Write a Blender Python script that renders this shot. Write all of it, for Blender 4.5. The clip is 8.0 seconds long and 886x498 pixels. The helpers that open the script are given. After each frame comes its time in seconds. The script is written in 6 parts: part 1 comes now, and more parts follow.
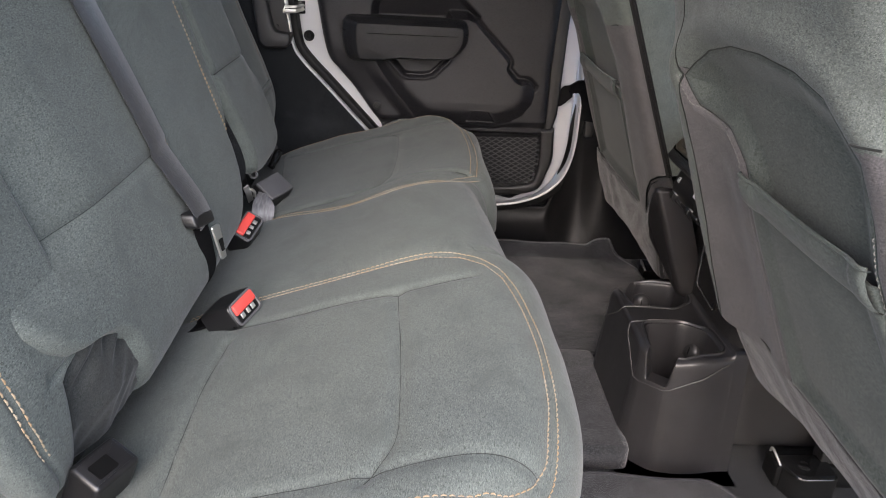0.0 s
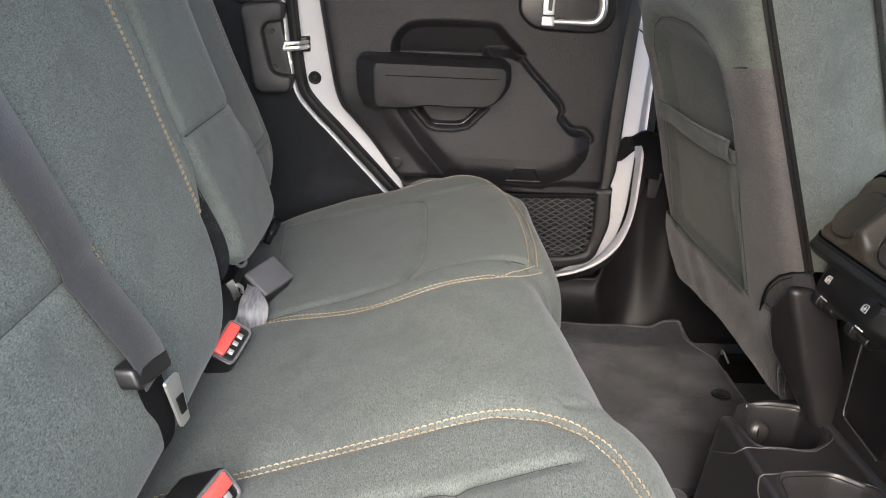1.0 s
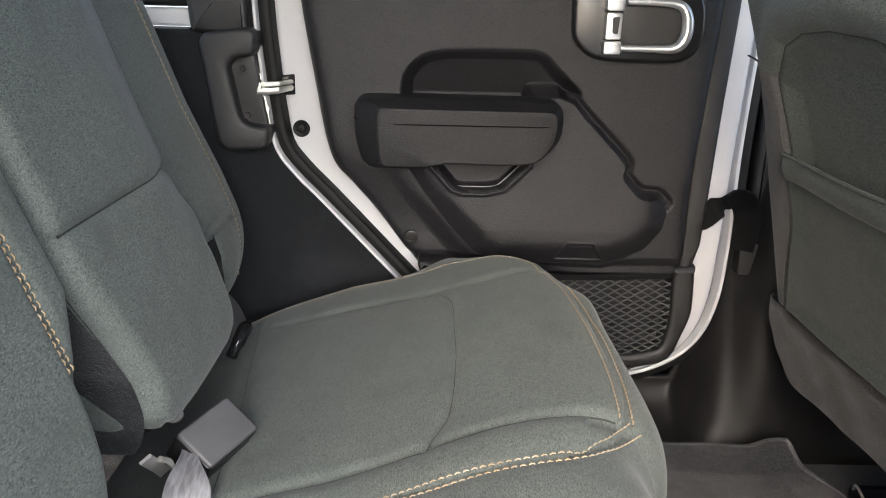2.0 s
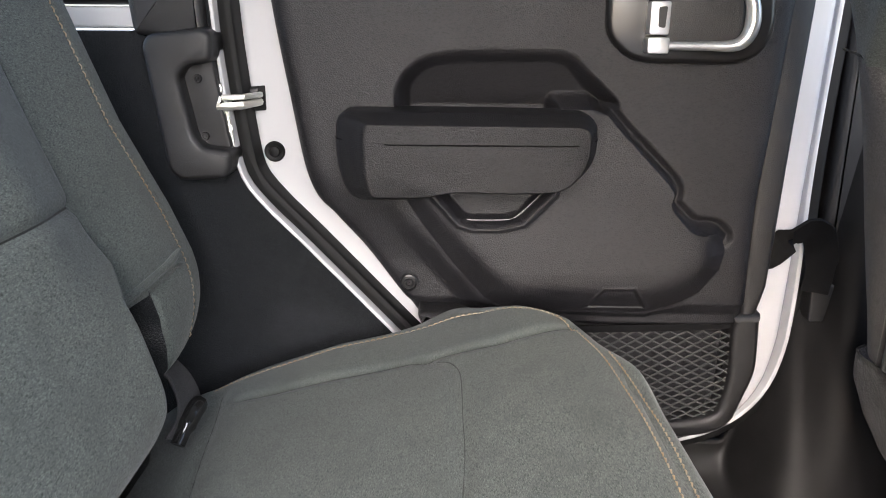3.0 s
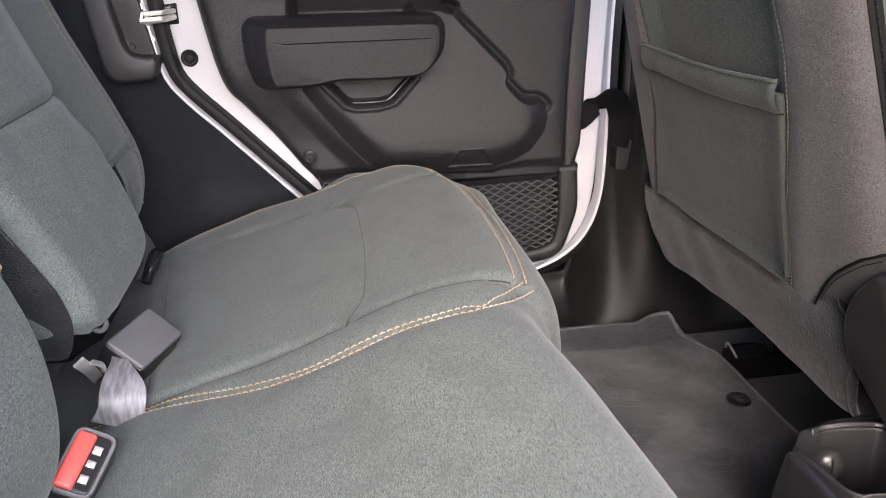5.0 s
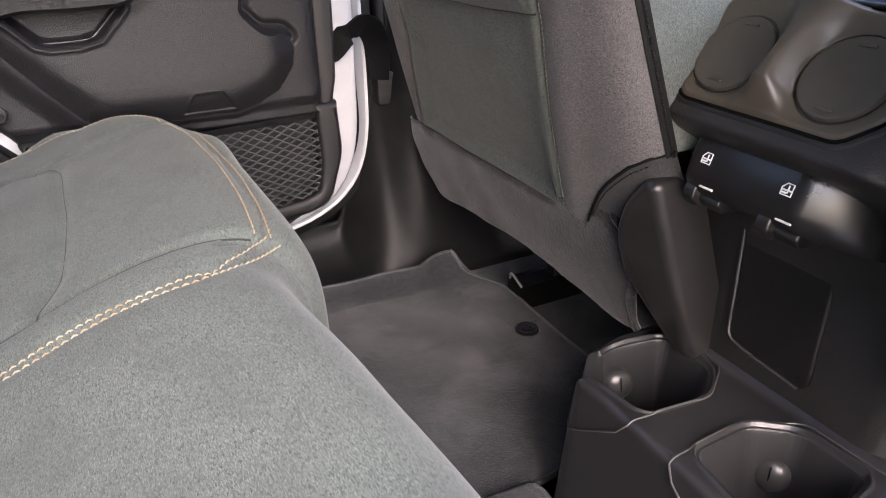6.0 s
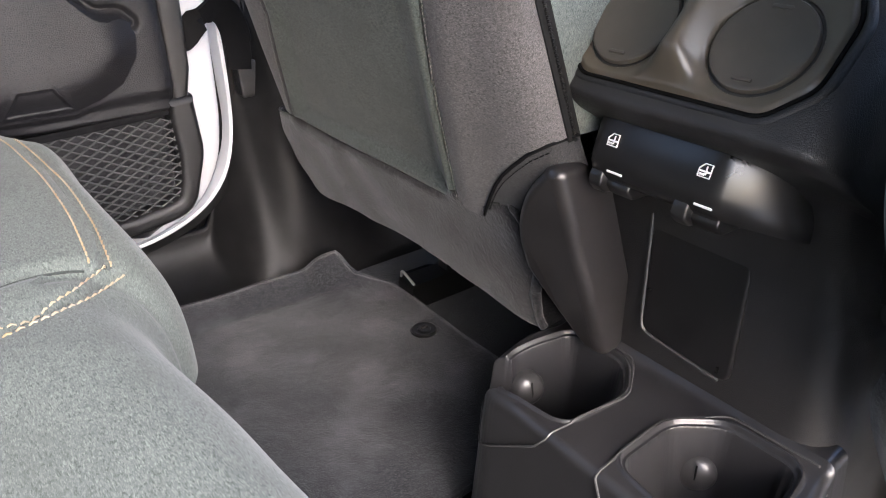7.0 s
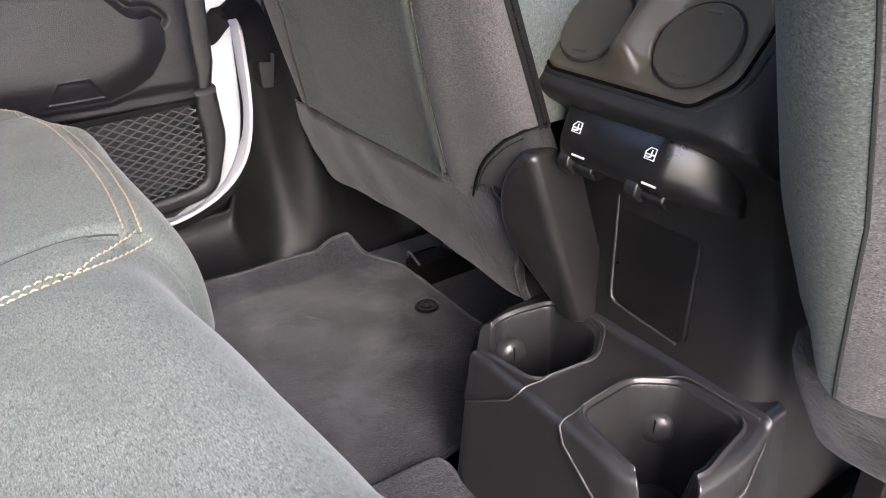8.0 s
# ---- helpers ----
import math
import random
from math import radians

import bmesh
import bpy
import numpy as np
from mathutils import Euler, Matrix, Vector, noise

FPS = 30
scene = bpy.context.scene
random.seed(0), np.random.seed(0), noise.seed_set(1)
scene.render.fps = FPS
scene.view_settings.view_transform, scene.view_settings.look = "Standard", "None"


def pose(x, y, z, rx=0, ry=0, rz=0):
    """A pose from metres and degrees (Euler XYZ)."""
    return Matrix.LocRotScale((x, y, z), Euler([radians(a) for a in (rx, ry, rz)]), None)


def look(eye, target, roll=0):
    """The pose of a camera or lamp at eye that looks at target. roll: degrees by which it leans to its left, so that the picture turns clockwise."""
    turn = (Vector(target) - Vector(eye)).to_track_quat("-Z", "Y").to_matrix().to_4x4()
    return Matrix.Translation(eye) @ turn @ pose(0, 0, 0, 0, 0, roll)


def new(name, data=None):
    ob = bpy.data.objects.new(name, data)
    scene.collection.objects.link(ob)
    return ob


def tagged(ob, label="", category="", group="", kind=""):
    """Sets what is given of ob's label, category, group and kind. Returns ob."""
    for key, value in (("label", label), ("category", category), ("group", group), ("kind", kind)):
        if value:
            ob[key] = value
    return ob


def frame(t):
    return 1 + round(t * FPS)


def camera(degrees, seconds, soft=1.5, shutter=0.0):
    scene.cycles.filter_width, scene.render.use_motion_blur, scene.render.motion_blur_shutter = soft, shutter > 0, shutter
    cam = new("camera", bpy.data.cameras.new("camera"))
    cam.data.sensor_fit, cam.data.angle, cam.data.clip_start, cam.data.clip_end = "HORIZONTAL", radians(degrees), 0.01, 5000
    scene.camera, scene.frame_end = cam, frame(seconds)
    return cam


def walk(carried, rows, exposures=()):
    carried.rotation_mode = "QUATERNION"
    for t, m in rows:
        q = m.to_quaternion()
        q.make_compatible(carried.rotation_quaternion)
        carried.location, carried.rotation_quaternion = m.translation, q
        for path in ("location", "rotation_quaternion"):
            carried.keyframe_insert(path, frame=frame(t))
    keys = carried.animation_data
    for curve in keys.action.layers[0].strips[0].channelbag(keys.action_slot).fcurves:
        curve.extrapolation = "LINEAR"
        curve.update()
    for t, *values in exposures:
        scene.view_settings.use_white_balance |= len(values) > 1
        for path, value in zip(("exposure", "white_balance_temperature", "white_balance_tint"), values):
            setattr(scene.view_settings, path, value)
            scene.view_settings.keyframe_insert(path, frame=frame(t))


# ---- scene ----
cam = camera(62.3, 8.0, soft=1.0)
PATH = [
    (0, (-0.0273, 0.0004, 0.7699), (0.0584, 1.8254, -0.0436), 2.96),
    (0.5, (-0.0699, 0.1638, 0.7654), (0.0282, 2.0020, -0.0166), 3.15),
    (1, (-0.0792, 0.3444, 0.7354), (-0.0048, 2.2030, 0.0004), 2.68),
    (1.5, (-0.0812, 0.5279, 0.7213), (-0.0376, 2.4001, 0.0191), 2.16),
    (2, (-0.0885, 0.7064, 0.6923), (-0.0594, 2.6019, 0.0548), 1.41),
    (3.5, (-0.0728, 0.9303, 0.6593), (-0.0841, 2.8422, 0.0721), 0.29),
    (4, (-0.0717, 0.9134, 0.6633), (-0.0776, 2.8189, 0.0557), 0.29),
    (4.2, (-0.0731, 0.8870, 0.6623), (-0.0611, 2.7863, 0.0358), 0.21),
    (5.3, (-0.0956, 0.5860, 0.6531), (0.3488, 2.3587, -0.1593), -1.28),
    (5.5, (-0.0816, 0.6124, 0.6340), (0.4741, 2.3425, -0.2014), -1.03),
    (6, (-0.0252, 0.7134, 0.6049), (0.7649, 2.3221, -0.2826), -1.20),
    (6.5, (0.0049, 0.7630, 0.5867), (0.9626, 2.2649, -0.3229), -1.15),
    (7, (0.0115, 0.7824, 0.5828), (1.0586, 2.2145, -0.3405), -0.99),
    (7.5, (0.0089, 0.7776, 0.5865), (1.0699, 2.1909, -0.3499), -1.11),
    (8, (-0.0054, 0.7035, 0.6022), (0.9817, 2.1676, -0.3369), -1.29),
]
EXPOSURES = [(0, 1.88, 6450, 16), (0.5, 2.3, 6500, 14), (1.0, 2.55, 6620, 13), (2.0, 2.55, 6620, 11), (3.4, 2.95, 6450, 15), (4.2, 2.95, 6450, 16), (5.3, 2.9, 6450, 21), (6.0, 2.9, 6450, 20), (7.0, 3.25, 6200, 15), (8.0, 3.3, 6250, 17)]
walk(cam, [(t, look(eye, target, roll)) for t, eye, target, roll in PATH], EXPOSURES)


# ---- world and light ----
world = bpy.data.worlds.new("overcast_sky")
scene.world = world
world.use_nodes = True
_wn = world.node_tree.nodes
_sky = _wn.new("ShaderNodeTexSky")
_sky.sky_type, _sky.sun_disc = "NISHITA", False
_sky.sun_elevation, _sky.sun_rotation = radians(33), radians(196)
_sky.air_density, _sky.dust_density, _sky.ozone_density = 1.0, 2.2, 1.0
world.node_tree.links.new(_sky.outputs[0], _wn["Background"].inputs[0])
_wn["Background"].inputs[1].default_value = 0.15
_sun = new("sun", bpy.data.lights.new("sun", "SUN"))
_sun.data.energy, _sun.data.angle, _sun.data.color = 1.5, radians(55), (1.0, 0.99, 0.985)
_sun.matrix_world = look((0.50, -1.9, 2.30), (0.0, 1.2, 0.3))


# ---- materials ----
class Mat:
    """A node material with a principled shader; colour mixes and bumps are added on top."""

    def __init__(self, name, colour, rough=0.6, metal=0.0, spec=0.5, sheen=0.0):
        self.m = bpy.data.materials.new(name)
        self.m.use_nodes = True
        self.n, self.l = self.m.node_tree.nodes, self.m.node_tree.links
        self.b = self.n["Principled BSDF"]
        self.b.inputs["Base Color"].default_value = (*colour, 1)
        self.b.inputs["Roughness"].default_value = rough
        self.b.inputs["Metallic"].default_value = metal
        self.b.inputs["Specular IOR Level"].default_value = spec
        self.b.inputs["Sheen Weight"].default_value = sheen
        self.b.inputs["Sheen Roughness"].default_value = 0.4
        self.colour = self.n.new("ShaderNodeRGB").outputs[0]
        self.colour.default_value = (*colour, 1)
        self.coord = self.n.new("ShaderNodeTexCoord").outputs["Object"]
        self.last = None

    def noise(self, scale, detail=3.0, rough=0.6, stretch=(1, 1, 1)):
        mp = self.n.new("ShaderNodeMapping")
        mp.inputs["Scale"].default_value = stretch
        self.l.new(self.coord, mp.inputs[0])
        t = self.n.new("ShaderNodeTexNoise")
        t.inputs["Scale"].default_value, t.inputs["Detail"].default_value, t.inputs["Roughness"].default_value = scale, detail, rough
        self.l.new(mp.outputs[0], t.inputs["Vector"])
        return t.outputs["Fac"]

    def cells(self, scale, feature="DISTANCE_TO_EDGE", stretch=(1, 1, 1)):
        mp = self.n.new("ShaderNodeMapping")
        mp.inputs["Scale"].default_value = stretch
        self.l.new(self.coord, mp.inputs[0])
        t = self.n.new("ShaderNodeTexVoronoi")
        t.feature = feature
        t.inputs["Scale"].default_value = scale
        self.l.new(mp.outputs[0], t.inputs["Vector"])
        return t.outputs["Distance"]

    def ramp(self, fac, lo, hi):
        r = self.n.new("ShaderNodeMapRange")
        r.inputs["From Min"].default_value, r.inputs["From Max"].default_value = lo, hi
        self.l.new(fac, r.inputs[0])
        return r.outputs[0]

    def mix(self, fac, colour):
        x = self.n.new("ShaderNodeMix")
        x.data_type = "RGBA"
        self.l.new(fac, x.inputs[0])
        self.l.new(self.colour, x.inputs[6])
        x.inputs[7].default_value = (*colour, 1)
        self.colour = x.outputs[2]
        self.l.new(self.colour, self.b.inputs["Base Color"])
        return self

    def rough(self, fac, lo, hi):
        r = self.n.new("ShaderNodeMapRange")
        r.inputs["To Min"].default_value, r.inputs["To Max"].default_value = lo, hi
        self.l.new(fac, r.inputs[0])
        self.l.new(r.outputs[0], self.b.inputs["Roughness"])
        return self

    def bump(self, fac, strength, depth):
        x = self.n.new("ShaderNodeBump")
        x.inputs["Strength"].default_value, x.inputs["Distance"].default_value = strength, depth
        self.l.new(fac, x.inputs["Height"])
        if self.last:
            self.l.new(self.last, x.inputs["Normal"])
        self.last = x.outputs[0]
        self.l.new(self.last, self.b.inputs["Normal"])
        return self


def fabric(name, base, dark, light, scale=1000.0, sheen=0.12):
    f = Mat(name, base, 0.92, spec=0.2, sheen=sheen)
    n1 = f.noise(scale, 3.0, 0.7, (1.7, 0.42, 1.0))
    n2 = f.noise(scale * 0.70, 3.0, 0.7, (1.6, 0.5, 0.9))
    f.mix(f.ramp(n1, 0.48, 0.66), light).mix(f.ramp(n2, 0.51, 0.65), dark)
    n3 = f.noise(scale * 0.36, 3.0, 0.75, (1.9, 0.45, 1.1))
    f.mix(f.ramp(n3, 0.56, 0.72), tuple(0.6 * a + 0.4 * b for a, b in zip(base, light))).mix(f.ramp(n3, 0.46, 0.30), tuple(0.7 * a + 0.3 * b for a, b in zip(base, dark)))
    f.mix(f.ramp(f.noise(18, 5), 0.48, 0.9), tuple(0.75 * c for c in base))
    f.bump(f.noise(scale * 2.0, 2.0), 0.16, 0.0004)
    return f.m


def grained(name, base, rough=0.5, grain=520.0, depth=0.0003, strength=0.5, stretch=(1, 1, 1), spec=0.55):
    f = Mat(name, base, rough, spec=spec)
    c = f.cells(grain, "DISTANCE_TO_EDGE", stretch)
    n = f.noise(25, 4)
    f.mix(f.ramp(n, 0.4, 0.85), tuple(1.35 * x + 0.002 for x in base))
    f.rough(n, rough - 0.08, rough + 0.12)
    f.bump(f.ramp(c, 0.0, 0.14), strength, depth).bump(f.noise(grain * 0.35, 2), 0.25, depth)
    return f.m


def leather_grain(name, base, rough, spec, scale):
    """Moulded leather grain: soft pebbles with darker creases, stretched along the car."""
    f = Mat(name, base, rough, spec=spec)
    c = f.cells(scale, "DISTANCE_TO_EDGE", (0.62, 1.0, 1.15))
    n = f.noise(scale * 0.8, 3.0, 0.7, (0.55, 1.0, 1.2))
    f.mix(f.ramp(f.noise(22, 4), 0.4, 0.85), tuple(1.3 * x for x in base))
    f.mix(f.ramp(n, 0.50, 0.70), tuple(0.45 * x for x in base))
    f.rough(n, rough - 0.10, rough + 0.14)
    f.bump(f.ramp(c, 0.0, 0.32), 0.65, 0.00036).bump(n, 0.45, 0.0003)
    return f.m


def carpet(name, base, light, scale=700.0):
    f = Mat(name, base, 0.97, spec=0.1, sheen=0.3)
    n = f.noise(scale, 3.0, 0.75)
    f.mix(f.ramp(n, 0.45, 0.75), light).mix(f.ramp(f.noise(9, 5, 0.65), 0.5, 0.8), light)
    f.bump(n, 0.9, 0.0015).bump(f.noise(40, 4), 0.4, 0.003)
    return f.m


M_SEAT = fabric("seat_fabric_grey_green", (0.090, 0.102, 0.094), (0.042, 0.049, 0.045), (0.170, 0.190, 0.174))
M_SEAT_SIDE = fabric("seat_fabric_charcoal", (0.083, 0.080, 0.082), (0.040, 0.038, 0.040), (0.165, 0.158, 0.160))
M_CREASE = fabric("seat_seam_cloth", (0.018, 0.020, 0.018), (0.010, 0.011, 0.010), (0.03, 0.032, 0.03))
# lining cloth, darkened in colour for the shade inside the slot
M_SHADED_LINING = fabric("shaded_slot_cloth", (0.028, 0.030, 0.029), (0.014, 0.015, 0.014), (0.052, 0.055, 0.053))
# darker cloth colour for the shade sunk into the dart creases
M_DART_SHADE = fabric("dart_shade_cloth", (0.030, 0.033, 0.031), (0.02, 0.022, 0.02), (0.045, 0.050, 0.046))
M_SKIRT = carpet("seat_skirt_felt", (0.007, 0.007, 0.0075), (0.036, 0.035, 0.037), 300)
M_SIDE = fabric("seat_side_dark_cloth", (0.032, 0.032, 0.034), (0.017, 0.017, 0.018), (0.062, 0.061, 0.063))
M_POCKET = fabric("seat_pocket_knit", (0.062, 0.073, 0.068), (0.032, 0.038, 0.035), (0.115, 0.130, 0.119), 800)
M_MAT = carpet("floor_mat_pile", (0.019, 0.020, 0.022), (0.085, 0.085, 0.091), 520)
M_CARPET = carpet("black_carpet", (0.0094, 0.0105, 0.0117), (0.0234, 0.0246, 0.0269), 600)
M_PANEL = leather_grain("door_panel_grained_plastic", (0.0150, 0.0146, 0.0165), 0.45, 0.33, 540)
M_PLASTIC = grained("black_plastic", (0.0105, 0.0102, 0.0107), 0.38, 700, 0.0003, 0.5)
M_SMOOTH = grained("satin_black_plastic", (0.0090, 0.0087, 0.0090), 0.29, 900, 0.00008, 0.08)
# brown base colour stands in for a warm reflection on the vent plate
M_VENT = grained("vent_reflection_plastic", (0.062, 0.051, 0.037), 0.34, 1000, 0.0001, 0.15, spec=0.8)
M_LEATHER = leather_grain("armrest_soft_vinyl", (0.0122, 0.0120, 0.0132), 0.44, 0.30, 640)
M_SILL = grained("sill_trim_plastic", (0.0085, 0.0083, 0.0085), 0.40, 800, 0.0001, 0.2, spec=0.20)
M_GREYCASE = grained("dark_grey_plastic", (0.075, 0.074, 0.076), 0.45, 700, 0.0002, 0.3)
M_GRIP = grained("satin_grip_plastic", (0.03, 0.029, 0.029), 0.3, 900, 0.0001, 0.1)
M_CUP = grained("cup_holder_plastic", (0.0190, 0.0185, 0.0195), 0.31, 800, 0.0001, 0.15, spec=0.60)
M_CONSOLE = grained("console_grained_plastic", (0.0165, 0.0158, 0.0160), 0.42, 600, 0.0003, 0.5)
M_COVER = grained("recliner_cover_plastic", (0.0135, 0.0125, 0.013), 0.36, 800, 0.0001, 0.15, spec=0.75)
# paler colour paints the highlight along moulded plastic edges
M_EDGE_GLINT = grained("plastic_edge_glint", (0.045, 0.044, 0.044), 0.4, 900, 0.0001, 0.2)
M_FLAP = grained("vent_flap_plastic", (0.060, 0.053, 0.044), 0.42, 1000, 0.0001, 0.15)
M_GLOSS = Mat("glossy_black_paint", (0.012, 0.012, 0.012), 0.12).m
M_SEAM = Mat("shadowed_seam_thread", (0.003, 0.003, 0.003), 0.9, spec=0.1).m
M_RUBBER = Mat("black_rubber_seal", (0.006, 0.006, 0.006), 0.6, spec=0.2).m
_w = Mat("white_body_paint", (0.52, 0.52, 0.53), 0.24)
_w.b.inputs["Coat Weight"].default_value = 0.5
_w.mix(_w.ramp(_w.noise(6, 4), 0.5, 0.9), (0.46, 0.46, 0.48)).bump(_w.noise(350, 2), 0.04, 0.0003)
M_WHITE = _w.m
_m = Mat("satin_chrome", (0.60, 0.61, 0.62), 0.30, 0.75)
M_CHROME = _m.m
_m = Mat("zinc_steel", (0.68, 0.67, 0.63), 0.38, 0.9)
_m.rough(_m.noise(200, 3), 0.28, 0.5)
M_STEEL = _m.m
_m = Mat("red_button_plastic", (0.70, 0.075, 0.060), 0.42)
_m.bump(_m.noise(300, 2), 0.1, 0.0003)
M_RED = _m.m
_m = Mat("belt_webbing", (0.030, 0.030, 0.031), 0.5, sheen=0.2)
_m.bump(_m.noise(900, 1, 0.5, (0.2, 1, 1)), 0.6, 0.0006).mix(_m.ramp(_m.noise(500, 2, 0.5, (1, 0.3, 0.3)), 0.5, 0.8), (0.045, 0.045, 0.046))
M_BELT = _m.m
# webbing in a paler grey than the belt, with lighter streaks
_m = Mat("pale_grey_webbing", (0.11, 0.107, 0.11), 0.45, sheen=0.15)
_m.bump(_m.noise(700, 1, 0.5, (1, 0.15, 0.15)), 0.6, 0.0006).mix(_m.ramp(_m.noise(300, 2, 0.5, (1, 0.2, 0.2)), 0.4, 0.7), (0.21, 0.205, 0.21))
M_PALE_BELT = _m.m
_m = Mat("black_webbing", (0.006, 0.006, 0.0065), 0.8, spec=0.1)
_m.bump(_m.noise(900, 1), 0.6, 0.0006)
M_STRAP = _m.m
_m = Mat("tan_thread", (0.26, 0.185, 0.105), 0.75)
_m.mix(_m.ramp(_m.noise(40, 2), 0.4, 0.7), (0.30, 0.26, 0.19)).bump(_m.noise(2500, 1), 0.5, 0.0002)
M_THREAD = _m.m
_m = Mat("grey_thread", (0.16, 0.16, 0.15), 0.8)
M_GREYTHREAD = _m.m
_m = Mat("net_cord", (0.045, 0.045, 0.046), 0.65)
_m.bump(_m.noise(1500, 2), 0.5, 0.0003)
M_NET = _m.m
M_MARK = Mat("white_marking", (0.75, 0.75, 0.75), 0.5).m
_m = Mat("headliner_cloth", (0.42, 0.42, 0.41), 0.95)
_m.mix(_m.ramp(_m.noise(300, 3), 0.45, 0.7), (0.36, 0.36, 0.35)).bump(_m.noise(500, 2), 0.3, 0.0005)
M_ROOF = _m.m
# unseen ground, made pale to bounce light in through the open side
_m = Mat("pale_bounce_ground", (0.40, 0.39, 0.38), 0.9)
_m.mix(_m.ramp(_m.noise(60, 4), 0.4, 0.7), (0.33, 0.325, 0.315)).bump(_m.noise(90, 3), 0.5, 0.01)
M_GROUND = _m.m


# ---- geometry helpers ----
def thing(name, label, category, kind="", group=""):
    return tagged(new(name), label, category, group, kind)


def part(name, bm, material, parent=None, label="", smooth=True):
    bmesh.ops.recalc_face_normals(bm, faces=bm.faces)
    me = bpy.data.meshes.new(name)
    bm.to_mesh(me)
    bm.free()
    return finish(name, me, material, parent, label, smooth)


def finish(name, me, material, parent=None, label="", smooth=True):
    me.materials.append(material)
    for p in me.polygons:
        p.use_smooth = smooth and p.loop_total < 6
    if smooth:
        me.set_sharp_from_angle(angle=radians(38))
    ob = new(name, me)
    if parent is not None:
        ob.parent = parent
    if label:
        tagged(ob, label)
    return ob


def raw(name, verts, faces, material, parent=None, label="", smooth=True):
    me = bpy.data.meshes.new(name)
    me.from_pydata([tuple(map(float, v)) for v in verts], [], faces)
    return finish(name, me, material, parent, label, smooth)


def spline(pts, n):
    """Points evenly spread along a Catmull-Rom curve through pts, in any dimension."""
    p = np.array(pts, float)
    q = np.vstack([2 * p[0] - p[1], p, 2 * p[-1] - p[-2]])
    out = []
    for i in range(len(p) - 1):
        a, b, c, d = q[i:i + 4]
        t = np.linspace(0, 1, 24, endpoint=False)[:, None]
        out.append(0.5 * (2 * b + (c - a) * t + (2 * a - 5 * b + 4 * c - d) * t ** 2 + (3 * b - a - 3 * c + d) * t ** 3))
    return even(np.vstack([*out, p[-1:]]), n)


def even(pts, n):
    p = np.array(pts, float)
    s = np.concatenate([[0], np.cumsum(np.linalg.norm(np.diff(p, axis=0), axis=1))])
    t = np.linspace(0, s[-1], n)
    return np.stack([np.interp(t, s, p[:, k]) for k in range(p.shape[1])], 1)


def rounded(pts, r, n=5):
    """A closed polygon in the plane with its corners rounded by r, or by one radius for each corner."""
    p = [Vector(q) for q in pts]
    out = []
    for i, b in enumerate(p):
        a, c = p[i - 1], p[(i + 1) % len(p)]
        ri = r[i] if isinstance(r, (list, tuple)) else r
        u, v = a - b, c - b
        k = min(ri, 0.45 * u.length, 0.45 * v.length)
        s, e = b + u.normalized() * k, b + v.normalized() * k
        for j in range(n + 1):
            t = j / n
            out.append(tuple((1 - t) ** 2 * s + 2 * t * (1 - t) * b + t ** 2 * e))
    return out


def lift(plane, u, v, d):
    """A point of a plane with its depth: xz keeps y as depth, yz keeps x, xy keeps z."""
    return {"xz": (u, d, v), "yz": (d, u, v), "xy": (u, v, d)}[plane]


def prism(bm, pts, plane, a, b, bevel=0.0, seg=3, taper=0.0):
    """A solid with the outline pts from depth a to depth b; the edge at depth b is rounded by bevel."""
    c = Vector((sum(p[0] for p in pts) / len(pts), sum(p[1] for p in pts) / len(pts)))
    rings = [(a, 0.0)]
    sgn = 1 if b > a else -1
    for k in range(seg + 1 if bevel else 1):
        w = k / seg * math.pi / 2 if bevel else 0
        rings.append((b - sgn * bevel * (1 - math.sin(w)) if bevel else b, bevel * (1 - math.cos(w)) + taper))
    P = np.array(pts, float)
    nxt, prv = np.roll(P, -1, 0), np.roll(P, 1, 0)
    tg = nxt - prv
    tg /= np.maximum(np.linalg.norm(tg, axis=1), 1e-9)[:, None]
    nrm = np.stack([tg[:, 1], -tg[:, 0]], 1)
    area = 0.5 * np.sum(P[:, 0] * nxt[:, 1] - nxt[:, 0] * P[:, 1])
    if area < 0:
        nrm = -nrm
    loops = []
    for d, off in rings:
        Q = P - nrm * off
        loops.append([bm.verts.new(lift(plane, q[0], q[1], d)) for q in Q])
    n = len(P)
    for l0, l1 in zip(loops, loops[1:]):
        for i in range(n):
            bm.faces.new((l0[i], l0[(i + 1) % n], l1[(i + 1) % n], l1[i]))
    for l in (loops[0], loops[-1]):
        bm.faces.new(l)
    return bm


def block(name, pts, plane, a, b, material, parent, bevel=0.004, label="", seg=3, taper=0.0):
    return part(name, prism(bmesh.new(), pts, plane, a, b, bevel, seg, taper), material, parent, label)


